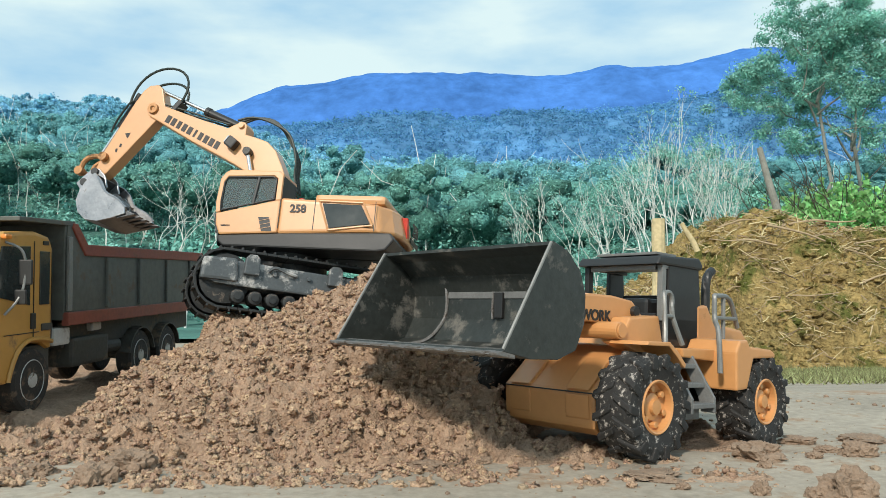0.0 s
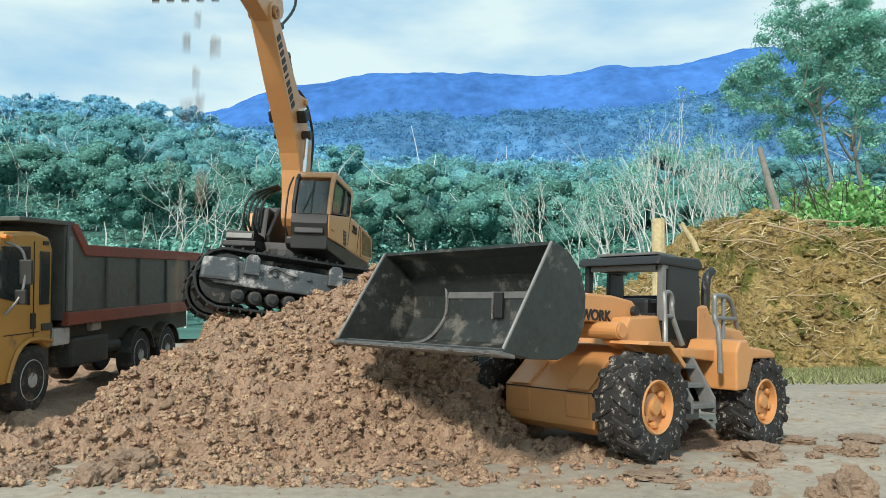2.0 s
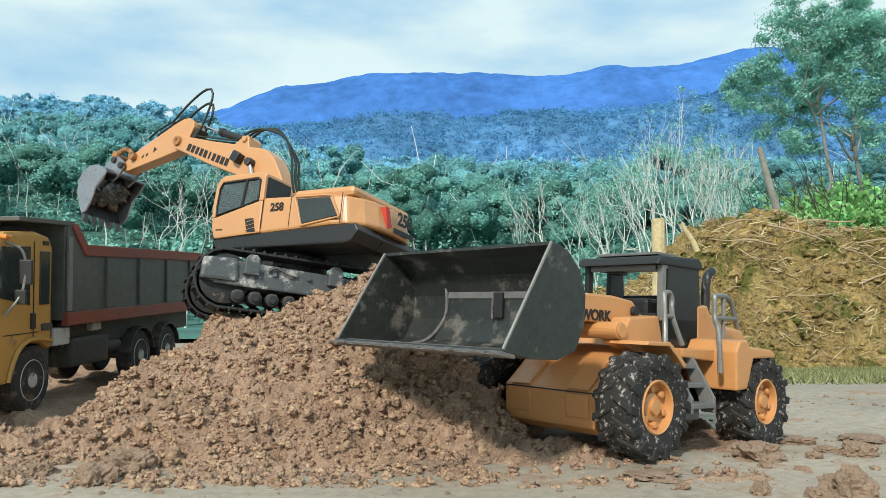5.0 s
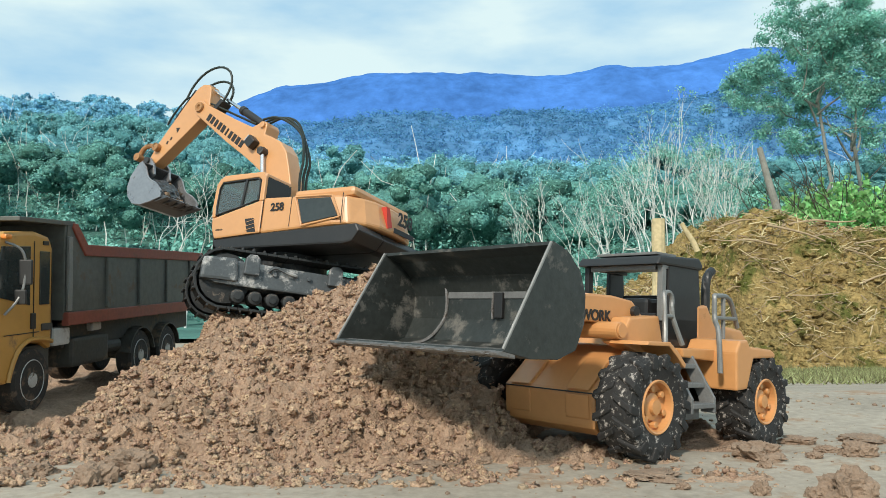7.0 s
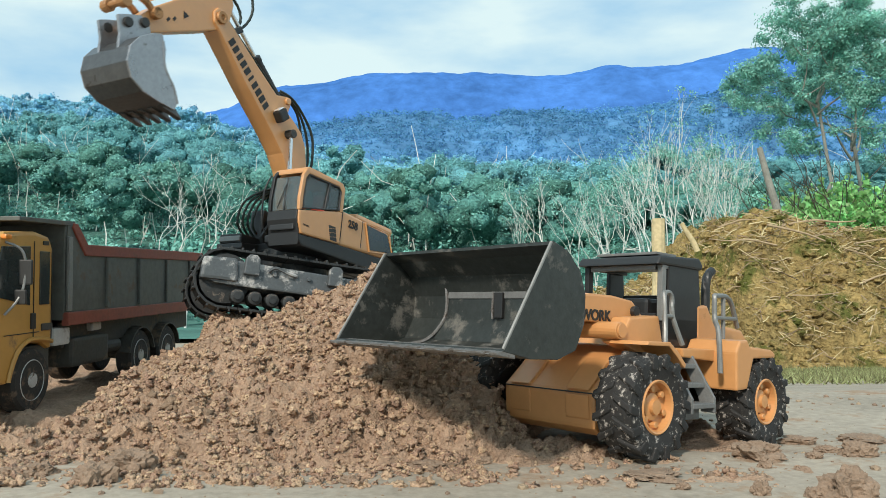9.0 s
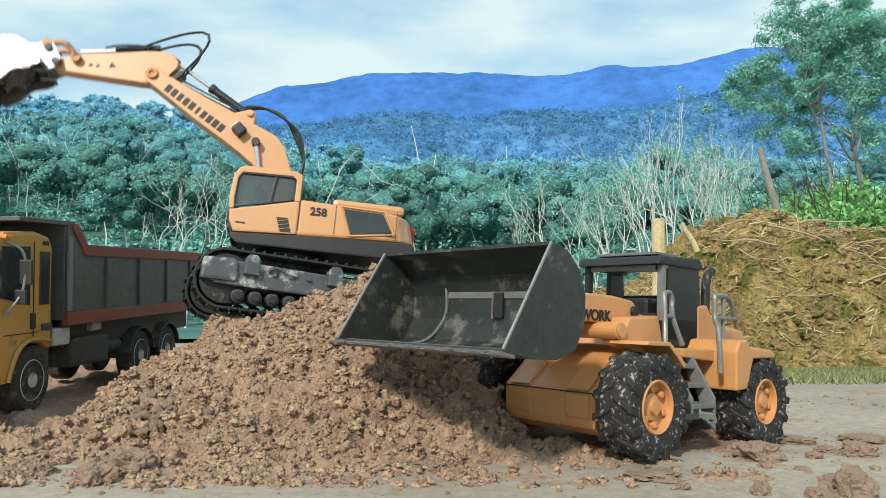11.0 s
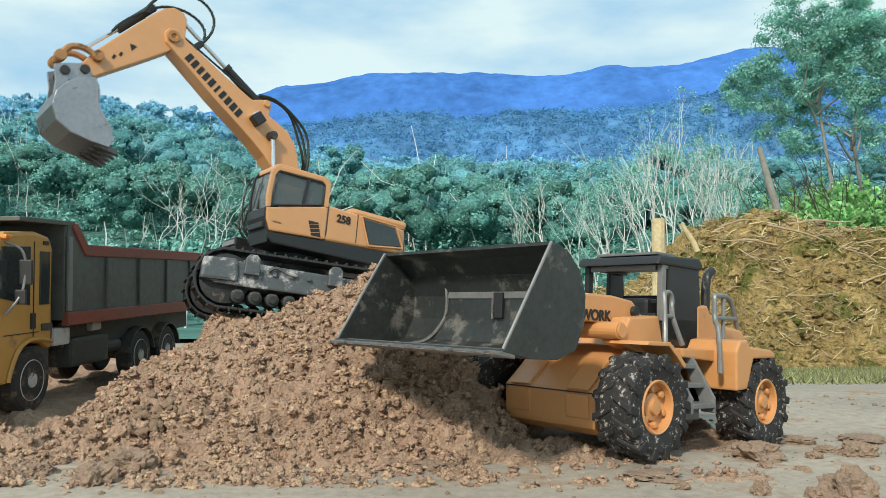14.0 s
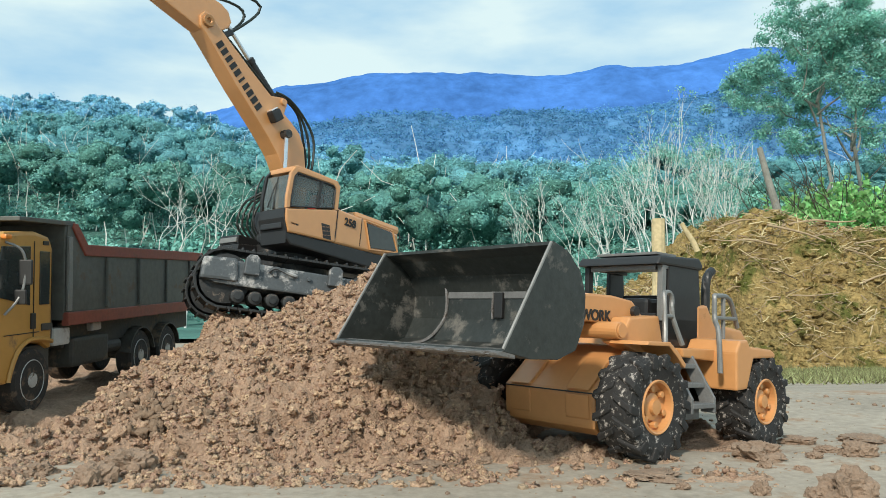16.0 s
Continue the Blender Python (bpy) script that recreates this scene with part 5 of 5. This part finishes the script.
        part("bottom_rail", prism([(B0 + 0.004, z0 - 0.008), (B0 + 0.004, z0 + 0.012), (B1, z0 + 0.012), (B1, z0 - 0.008)], s * 0.084 - 0.005, s * 0.084 + 0.006, 0.0015), "bed_red", bed, "dull red bottom rail")
        for x in (B0 - 0.002, -0.20, -0.32, -0.44, -0.56):
            part("bed_rib", box((x, s * 0.0875, (z0 + z1) / 2 + (0.014 if x > -0.1 else 0)), (0.010, 0.005, z1 - z0 - 0.03 + (0.03 if x > -0.1 else 0)), 0.0012), "rail_grey" if x > -0.1 else "bed", bed)
    part("bed_floor", box(((B0 + B1) / 2, 0, z0 + 0.003), (B0 - B1, 0.166, 0.006)), "bed", bed)
    part("bed_front", box((B0 + 0.001, 0, 0.196), (0.006, 0.166, 0.144), 0.001), "bed", bed)
    part("tailgate", box((B1 - 0.003, 0, (z0 + z1) / 2), (0.006, 0.166, z1 - z0 - 0.01), 0.001), "bed", bed)
    part("cab_guard", prism([(0.045, 0.266), (0.045, 0.272), (B0 - 0.02, 0.274), (B0 - 0.02, 0.267)], -0.086, 0.086, 0.001), "bed", bed, "dark steel cab guard plate")
    load = bmesh.new()
    bmesh.ops.create_grid(load, x_segments=60, y_segments=20, size=1)
    for v in load.verts:
        x, y = v.co.x * (B0 - B1 - 0.014) / 2 + (B0 + B1) / 2, v.co.y * 0.079
        v.co = Vector((x, y, 0.165 + 0.02 * noise.noise((x * 12, y * 12, 0)) + 0.012 * (0.5 - noise.voronoi((x * 45, y * 45, 0))[0][0])))
    part("soil_load", load, "soil", bed, "reddish-brown soil load")
    # tanks, boxes, fenders
    part("fuel_tank", box((-0.165, 0.058, 0.072), (0.115, 0.042, 0.046), 0.006), "chassis", tk, "dusty fuel tank")
    part("tool_box", box((-0.075, 0.060, 0.100), (0.045, 0.040, 0.026), 0.003), "rim_grey", tk)
    part("valve_box", box((-0.190, 0.060, 0.108), (0.03, 0.03, 0.014), 0.003), "rim_grey", tk)
    part("air_tank", cyl((-0.235, 0.058, 0.070), (-0.285, 0.058, 0.070), 0.013, 14, 0.002), "chassis", tk)
    part("stack", box((-0.058, 0.0, 0.17), (0.022, 0.12, 0.15), 0.004), "chassis", tk)
    for s in (1, -1):
        for x in (-0.342, -0.462):
            pts = [(x + 0.053 * math.cos(radians(a)), 0.045 + 0.053 * math.sin(radians(a))) for a in range(10, 171, 20)]
            inn = [(x + 0.050 * math.cos(radians(a)), 0.045 + 0.050 * math.sin(radians(a))) for a in range(170, 9, -20)]
            part("rear_fender", prism(pts + inn, s * 0.048, s * 0.084, 0.0), "chassis", tk)
    return tk


build_truck()

# ---- bank of earth, plants, forest, hills ----
def bank_height(x, y):
    a = smooth01((x - 3.1) / 2.3)
    top = 2.10 + 0.55 * smooth01((x - 4.2) / 1.0) - 0.35 * smooth01((x - 6.0) / 1.4)
    front = smooth01((y - 11.1 - 0.5 * noise.noise((x * 1.1, 0, 5)) - 0.2 * noise.noise((x * 4, 0, 5))) / 2.6) * smooth01((19 - y) / 3)
    return -1.02 + top * (0.62 + 0.38 * a) * smooth01((x - 2.0) / 1.1) * front ** 0.8


def build_bank():
    def h(x, y):
        b = bank_height(x, y)
        live = smooth01((b + 1.0) / 0.2)
        d = noise.voronoi((x * 2.2, y * 2.2, b * 2.2))[0][0]
        return b + live * (0.22 * noise.noise((x * 1.3, y * 1.3, 3)) + 0.20 * (0.45 - d) + 0.16 * noise.noise((x * 4, y * 4, b * 4)) + 0.16 * (0.5 - noise.voronoi((x * 7, y * 7, b * 7))[0][0]) + 0.06 * noise.noise((x * 18, y * 18, b * 18)))
    xs = [1.8 + 12 * i / 330 for i in range(331)]
    ys = [10.8 + 8.5 * (j / 200) ** 1.4 for j in range(201)]
    b = grid("earth_bank", xs, ys, h, "bank", False)
    tagged(b, "tall bank of yellow-brown earth tangled with dry stalks", "earth bank")
    random.seed(21)
    vs, fs = [], []
    for i in range(2600):
        x, y = random.uniform(2.6, 9.5), random.uniform(11.4, 15.0)
        z = h(x, y)
        L, r = random.uniform(0.12, 0.8) * random.uniform(0.2, 1.0), random.uniform(0.003, 0.011)
        a, e = random.uniform(-1.5, 1.5) + random.choice((0, math.pi)), random.uniform(-0.6, 0.6)
        w = Vector((math.cos(a) * math.cos(e), 0.5 * math.sin(a), math.sin(e)))
        p = Vector((x, y - 0.03, z + 0.03))
        bend = Vector((0, 0, random.uniform(-0.08, 0.12) * L))
        pts = [p - w * L / 2, p + bend, p + w * L / 2]
        s, u = w.cross(Vector((0, 0, 1))).normalized(), Vector((0, 0, 1))
        n0 = len(vs)
        for q in pts:
            for k in range(3):
                c = 2 * math.pi * k / 3
                vs.append(tuple(q + r * (math.cos(c) * s + math.sin(c) * u)))
        for j in range(2):
            for k in range(3):
                fs.append((n0 + 3 * j + k, n0 + 3 * j + (k + 1) % 3, n0 + 3 * j + 3 + (k + 1) % 3, n0 + 3 * j + 3 + k))
    st = raw("dry_stalks", vs, fs, "straw")
    tagged(st, "pale dry stalks and twigs lying over the earth bank", "dry stalks", kind="stuff")
    for x, y, L, a, e, r in ((6.3, 13.0, 1.7, 0.15, -0.30, 0.022), (5.6, 12.3, 1.4, 0.1, 0.12, 0.018), (7.2, 12.6, 1.5, 0.2, 0.35, 0.02), (4.9, 12.6, 1.1, 3.0, 0.1, 0.015), (6.6, 13.4, 1.2, 0.1, 0.05, 0.022), (5.2, 13.2, 1.0, 0.2, 0.2, 0.015), (8.0, 12.4, 1.6, 0.1, 0.16, 0.02), (7.6, 13.1, 1.3, 0.3, 0.05, 0.018)):
        z = h(x, y) + 0.08
        w = Vector((math.cos(a), math.sin(a) * 0.3, math.sin(e)))
        p = Vector((x, y - 0.1, z))
        ob = link("branch", tube([p - w * L / 2, p - w * 0.1 * L + Vector((0, 0, 0.05)), p + w * 0.2 * L, p + w * L / 2], r, 7, None, 3, r * 0.5), "straw")
        tagged(ob, "pale broken branch lying on the earth bank", "branch", "branches on the bank")
    ico = bmesh.new()
    bmesh.ops.create_icosphere(ico, subdivisions=1, radius=1)
    base, tri = [v.co.copy() for v in ico.verts], [[v.index for v in f.verts] for f in ico.faces]
    ico.free()
    vs, fs = [], []
    for i in range(3200):
        x, y = random.uniform(2.8, 9.6), 11.3 + 3.6 * random.random() ** 1.3
        r, n0 = 0.02 + 0.09 * random.random() ** 4, len(vs)
        p = Vector((x, y, h(x, y) + 0.2 * r))
        for c in base:
            vs.append(tuple(p + Vector((c.x * 1.2, c.y, c.z * 0.8)) * r * random.uniform(0.65, 1.25)))
        fs += [[n0 + k for k in t] for t in tri]
    cl = raw("bank_clods", vs, fs, "bank")
    tagged(cl, "yellow-brown earth lumps strewn over the bank", "earth clods", kind="stuff")
    # cut post, stub, leaning log
    for name, p, q, r, r2, lab in (("tree_stump", (3.42, 12.2, 0.15), (3.44, 12.2, 1.47), 0.115, 0.105, "pale cut tree stump standing on the bank"),
                                   ("wood_stub", (4.32, 13.0, 1.0), (4.06, 13.0, 1.48), 0.05, 0.04, "short pale wooden stub leaning from the bank"),
                                   ("leaning_log", (6.35, 14.2, 1.2), (5.92, 14.2, 3.02), 0.085, 0.05, "long grey leaning log behind the bank")):
        v0, v1 = Vector(p), Vector(q)
        ob = link(name, tube([v0, v0.lerp(v1, 0.35) + Vector((0.02, 0, 0)), v0.lerp(v1, 0.7), v1], r, 12, None, 4, r2), "straw" if name != "leaning_log" else "bark")
        tagged(ob, lab, name.replace("_", " "))


def leaves(out, centre, rad, count, size, rng, flat=0.75, hollow=0.5, up=0.0, loose=0.38):
    """Small leaf sprays over a ragged clump, facing mostly outwards."""
    d = rng.normal(size=(count, 3)) + np.array([0, -0.5 * up, up])
    d /= np.linalg.norm(d, axis=1)[:, None]
    r = (hollow + (1 - hollow) * rng.random(count) ** 0.7) * (1 + 0.18 * rng.normal(size=count))
    c = np.array(centre) + d * r[:, None] * np.array([rad, rad, rad * flat])
    n = d + loose * rng.normal(size=(count, 3)) + np.array([0, 0, 0.25])
    n /= np.linalg.norm(n, axis=1)[:, None]
    u = np.cross(n, rng.normal(size=(count, 3)))
    u /= np.linalg.norm(u, axis=1)[:, None] + 1e-6
    w = np.cross(n, u)
    s = size * (0.6 + 0.8 * rng.random(count))[:, None]
    out.append(np.stack([c - u * s * 0.6, c + w * s * 0.36, c + u * s * 0.6 + n * s * 0.15, c - w * s * 0.36], 1))


def limb(vs, fs, p, w, L, r, depth, rng, tips, spread=0.6, seg=5, up=0.12):
    """A tapering limb that forks."""
    p, w = Vector(p), Vector(w).normalized()
    n = 3
    ring0 = None
    for i in range(n + 1):
        q = p + w * (L * i / n)
        rad = r * (1 - 0.45 * i / n)
        s = w.cross(Vector((0.3, 1, 0.1))).normalized()
        u = s.cross(w)
        n0 = len(vs)
        for k in range(seg):
            c = 2 * math.pi * k / seg
            vs.append(tuple(q + rad * (math.cos(c) * s + math.sin(c) * u)))
        if ring0 is not None:
            for k in range(seg):
                fs.append((ring0 + k, ring0 + (k + 1) % seg, n0 + (k + 1) % seg, n0 + k))
        ring0 = n0
        w = (w + Vector(rng.normal(size=3).tolist()) * (0.03 if r > 0.1 else 0.10) + Vector((0, 0, up * 0.3))).normalized()
    end = Vector(vs[-1])
    if depth == 0:
        tips.append(end)
        return
    for k in range(2 if rng.random() < 0.6 else 3):
        d = Vector(rng.normal(size=3).tolist())
        limb(vs, fs, end, (w + d * spread + Vector((0, 0, up))).normalized(), L * rng.uniform(0.6, 0.85), r * 0.55, depth - 1, rng, tips, spread, seg, up)
    if depth > 1:
        tips.append(end)


def build_tree(name, base, height, r, depth, seed, label, crown_r, leaf_n, leaf_size, bark, leaf, spread=0.55, trunk=0.45, fork=None):
    rng = np.random.default_rng(seed)
    t = root(name, Matrix.Translation(base), label, "tree")
    vs, fs, tips = [], [], []
    if fork:
        limb(vs, fs, (0, 0, -0.3), (rng.normal() * 0.04, 0, 1), height * trunk, r, 0, rng, tips, spread, 7)
        top = tips.pop()
        for k in range(5):
            a = 2 * math.pi * k / 5 + rng.uniform(-0.4, 0.4)
            drop = rng.uniform(0, 0.16) * height * trunk
            limb(vs, fs, top - Vector((0, 0, drop)), (0.8 * math.cos(a), 0.8 * math.sin(a), rng.uniform(0.35, 1.1)), height * trunk * fork * rng.uniform(0.75, 1.1), r * 0.5, depth - 1, rng, tips, spread, 6)
    else:
        limb(vs, fs, (0, 0, -0.3), (rng.normal() * 0.05, 0, 1), height * trunk, r, depth, rng, tips, spread, 7)
    raw("trunk", vs, fs, bark, t, True)
    if leaf_n:
        out = []
        for p in tips:
            leaves(out, p, crown_r * rng.uniform(0.6, 1.2), leaf_n, leaf_size, rng, 0.7, 0.3, 0.3)
        raw_quads("crown", out, leaf, t)
    return t


def build_forest():
    rng = np.random.default_rng(3)
    near, mid, hill = [], [], []
    cores = {"near": [], "mid": [], "hill": []}
    vt, ft = [], []
    for i in range(1250):
        a = rng.uniform(-0.68, 0.68)
        y = 46 * math.exp(rng.random() ** 0.85 * math.log(335 / 46))
        if a > 0.24 and y < 58:
            continue
        x = a * y
        z = land_height(x, y)
        hh = rng.uniform(4.6, 8.6) * (0.8 if y < 70 else 1.0) * (1.35 if rng.random() < 0.08 else 1.0)
        R = rng.uniform(1.4, 3.3) * (1.15 if y > 150 else 1.0)
        big = y < 105
        size = max(0.0025 * y, 0.15)
        # Farther trees go to the bands whose colours hold more haze.
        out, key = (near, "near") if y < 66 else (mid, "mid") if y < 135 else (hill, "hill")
        for k in range(10 if big else 7):
            o = rng.normal(size=3)
            o /= np.linalg.norm(o)
            o[2] = 0.9 * abs(o[2]) - 0.25
            c = np.array([x, y, z + hh * 0.62]) + o * np.array([R * 0.68, R * 0.68, min(R * 0.75, hh * 0.36)])
            rr = R * rng.uniform(0.26, 0.50)
            cores[key].append((*c, rr * 0.86))
            leaves(out, c, rr, int((62 if big else 32) * rng.uniform(0.7, 1.2)), size, rng, 0.8, 0.88, 0.5, 0.32)
        if y < 120:
            limb(vt, ft, (x, y, z - 0.5), (rng.normal() * 0.08, 0, 1), hh * rng.uniform(0.5, 0.8), 0.06, 1 if rng.random() < 0.3 else 0, rng, [], 0.5, 4)
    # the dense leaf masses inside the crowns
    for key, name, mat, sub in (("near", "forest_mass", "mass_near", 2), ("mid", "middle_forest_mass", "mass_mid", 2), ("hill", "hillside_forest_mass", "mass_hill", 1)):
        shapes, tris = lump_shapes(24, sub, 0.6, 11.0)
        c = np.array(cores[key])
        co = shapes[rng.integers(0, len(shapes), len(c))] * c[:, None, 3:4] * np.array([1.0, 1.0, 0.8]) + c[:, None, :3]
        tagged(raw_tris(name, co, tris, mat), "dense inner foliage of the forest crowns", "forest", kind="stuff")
    # low scrub that closes the forest's foot
    for i in range(1000):
        a = rng.uniform(-0.66, 0.66)
        y = rng.uniform(31, 80)
        if a > 0.34 and y < 40:
            continue
        x = a * y
        z = land_height(x, y)
        leaves(near, (x, y, z + rng.uniform(0.2, 1.8)), rng.uniform(0.5, 1.3), 60, 0.22, rng, 0.9, 0.5, 0.5)
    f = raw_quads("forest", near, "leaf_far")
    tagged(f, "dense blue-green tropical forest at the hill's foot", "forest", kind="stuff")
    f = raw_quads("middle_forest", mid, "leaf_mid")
    tagged(f, "forest crowns on the middle slope, coloured bluer for haze", "forest", kind="stuff")
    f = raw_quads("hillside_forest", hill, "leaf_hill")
    tagged(f, "forest crowns on the far hillside, coloured pale teal for haze", "forest", kind="stuff")
    f = raw("forest_trunks", vt, ft, "pale_bark")
    tagged(f, "thin pale trunks standing in the forest", "tree trunks", kind="stuff")


def build_trees():
    # the tall tree behind the bank and its neighbours
    build_tree("broadleaf_tree", (12.65, 28, -0.9), 13.2, 0.095, 5, 12, "tall blue-green broadleaf tree with an open crown", 0.42, 210, 0.085, "bark", "leaf_tree", 0.75, 0.66, 0.185)
    build_tree("broadleaf_tree", (18.9, 34, -0.9), 14.8, 0.13, 5, 5, "tall dense blue-green broadleaf tree", 0.55, 170, 0.105, "bark", "leaf_tree", 0.75, 0.60, 0.24)
    build_tree("broadleaf_tree", (15.4, 31, -0.9), 7.4, 0.16, 4, 8, "bushy dark green tree behind the bank", 0.50, 230, 0.10, "dark_bark", "leaf_tree", 0.7, 0.30)
    build_tree("broadleaf_tree", (10.6, 33, -0.9), 7.5, 0.14, 4, 18, "bushy green tree with pale stems", 0.50, 200, 0.10, "pale_bark", "leaf_tree", 0.6, 0.36)
    # bare pale trees
    bare = [(-0.335, 30, 5.4, 31), (-0.30, 31, 4.6, 33), (-0.37, 33, 4.4, 36), (0.165, 30, 6.2, 41), (0.205, 33, 5.2, 43), (0.27, 27, 5.6, 44), (0.31, 28, 7.0, 47), (0.335, 28, 6.6, 49), (0.345, 30, 6.4, 51), (0.385, 29, 6.2, 53), (0.245, 30, 5.0, 55), (0.10, 38, 4.5, 57), (0.43, 30, 5.0, 59), (0.30, 31, 6.0, 61), (0.36, 27, 5.0, 63), (0.285, 29, 6.4, 65), (0.322, 30, 6.8, 67), (0.395, 32, 6.6, 69), (0.225, 28, 4.6, 71), (0.18, 34, 5.6, 73), (0.255, 33, 6.2, 75), (0.37, 34, 7.4, 78), (0.405, 28, 5.4, 80)]
    for a, y, hh, sd in bare:
        build_tree("bare_tree", (a * y, y, land_height(a * y, y) - 0.1), hh * (1.4 if a < 0 else 0.74), 0.06, 4, sd, "bare pale-stemmed tree with thin forking branches", 0.35, 0 if a < 0 else 9, 0.075, "pale_bark", "leaf_tree", 0.50 if a < 0 else 0.15, 0.40 if a < 0 else 0.55)
    # bright undergrowth beside the bank
    rng = np.random.default_rng(77)
    for bx, by, bz, rr, hgt in ((8.7, 16.5, 1.1, 0.9, 2.1), (9.7, 17.2, 1.1, 1.1, 2.4), (8.2, 17.5, 1.0, 0.8, 1.9), (10.2, 16.2, 1.0, 1.0, 2.2), (9.3, 15.6, 1.1, 0.7, 1.4), (9.2, 18.2, 1.2, 0.8, 2.4)):
        t = root("shrub", Matrix.Translation((bx, by, bz)), "bright green leafy shrub behind the earth bank", "shrub", "shrubs by the bank")
        out = []
        for k in range(110):
            a, e, L = rng.uniform(0, 6.28), rng.uniform(0.5, 1.45), hgt * rng.uniform(0.5, 1.1)
            w = Vector((math.cos(a) * math.cos(e), math.sin(a) * math.cos(e), math.sin(e)))
            for j in range(9):
                p = w * (L * (j + 2) / 10) - Vector((0, 0, 0.25 * L * ((j + 2) / 10) ** 2))
                leaves(out, p, 0.07, 4, 0.12, rng, 1.0, 0.2)
        raw_quads("foliage", out, "leaf_fresh", t)
        vs, fs = [], []
        for k in range(6):
            limb(vs, fs, (0, 0, -0.9), (rng.normal() * 0.4, rng.normal() * 0.4, 1), hgt * 0.9, 0.02, 1, rng, [], 0.4, 4)
        raw("stem", vs, fs, "dark_bark", t)
    # grass at the foot of the bank
    k = 60000
    y = 12.2 - 8.0 * rng.random(k) ** 1.6
    x = y * rng.uniform(0.16, 0.72, k)
    keep = rng.random(k) < (y - 3.6) / 8.0
    x, y = x[keep], y[keep]
    z = np.array([land_height(float(p), float(q)) for p, q in zip(x, y)])
    a, hh = rng.uniform(0, 6.28, len(x)), rng.uniform(0.02, 0.07, len(x)) + 0.07 * np.clip((y - 9.5) / 2.7, 0, 1) * rng.random(len(x))
    foot = np.stack([x, y, z], 1)
    side = np.stack([np.cos(a), np.sin(a), 0 * a], 1) * 0.006
    tip = foot + np.stack([0.03 * rng.normal(size=len(x)), 0.03 * rng.normal(size=len(x)), hh], 1)
    g = raw_quads("grass", [np.stack([foot - side, foot + side, tip + side * 0.2, tip - side * 0.2], 1)], "grass")
    tagged(g, "short yellow-green grass at the foot of the bank", "grass", kind="stuff")


def build_hills():
    def bump(a, c, w, hgt):
        return hgt * math.exp(-((a - c) / w) ** 2)
    def mid(x, y):
        a = x / 900
        k = smooth01((y - 380) / 520) * smooth01((1700 - y) / 500)
        top = 196 + bump(a, 0.36, 0.16, 34) + bump(a, -0.05, 0.10, 14) + bump(a, 0.12, 0.06, 14) - bump(a, -0.75, 0.3, 60)
        return -20 + k * (top + 20) + 13 * noise.noise((x * 0.012, y * 0.012, 0)) + 7 * noise.noise((x * 0.035, y * 0.035, 2)) + 4 * noise.noise((x * 0.09, y * 0.09, 2))
    xs = [-1500 + 3000 * i / 330 for i in range(331)]
    ys = [380 + 1300 * j / 150 for j in range(151)]
    g = grid("backdrop_hill", xs, ys, mid, "hazed_hill", True)
    tagged(g, "wooded hill beyond the forest, coloured blue-green for haze", "hill", kind="structure")
    rng = np.random.default_rng(15)
    out = []
    for i in range(7500):
        y = rng.uniform(430, 905)
        x = y * rng.uniform(-0.35, 0.62)
        leaves(out, (x, y, mid(x, y) + 2), rng.uniform(3, 7), 12, 2.1, rng, 0.9, 0.75, 0.9)
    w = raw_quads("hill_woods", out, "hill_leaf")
    tagged(w, "tree crowns on the distant hill, coloured blue-green for haze", "forest", kind="stuff")
    def far(x, y):
        a = x / 3000
        k = smooth01((y - 1900) / 1100) * smooth01((4400 - y) / 1300)
        top = 868 + bump(a, -0.06, 0.07, 28) + bump(a, 0.215, 0.035, 26) + bump(a, 0.40, 0.13, 115) - 165 * smooth01((-0.09 - a) / 0.32)
        gully = 1 - abs(noise.noise((x * 0.0016, y * 0.0007, 7)))
        return k * (top + 40 * (gully - 0.8)) + 20 * noise.noise((x * 0.004, y * 0.004, 0)) + 9 * noise.noise((x * 0.02, y * 0.02, 0)) + 26 * (1 - k) * noise.noise((x * 0.009, y * 0.006, 3))
    xs = [-3400 + 6800 * i / 300 for i in range(301)]
    ys = [1900 + 2600 * j / 120 for j in range(121)]
    # No haze in the air here; the ridge's blue colour carries it.
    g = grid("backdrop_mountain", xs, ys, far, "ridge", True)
    tagged(g, "distant mountain ridge coloured haze-blue under low cloud", "mountain", kind="structure")


build_hills()
build_bank()
build_forest()
build_trees()

motions()
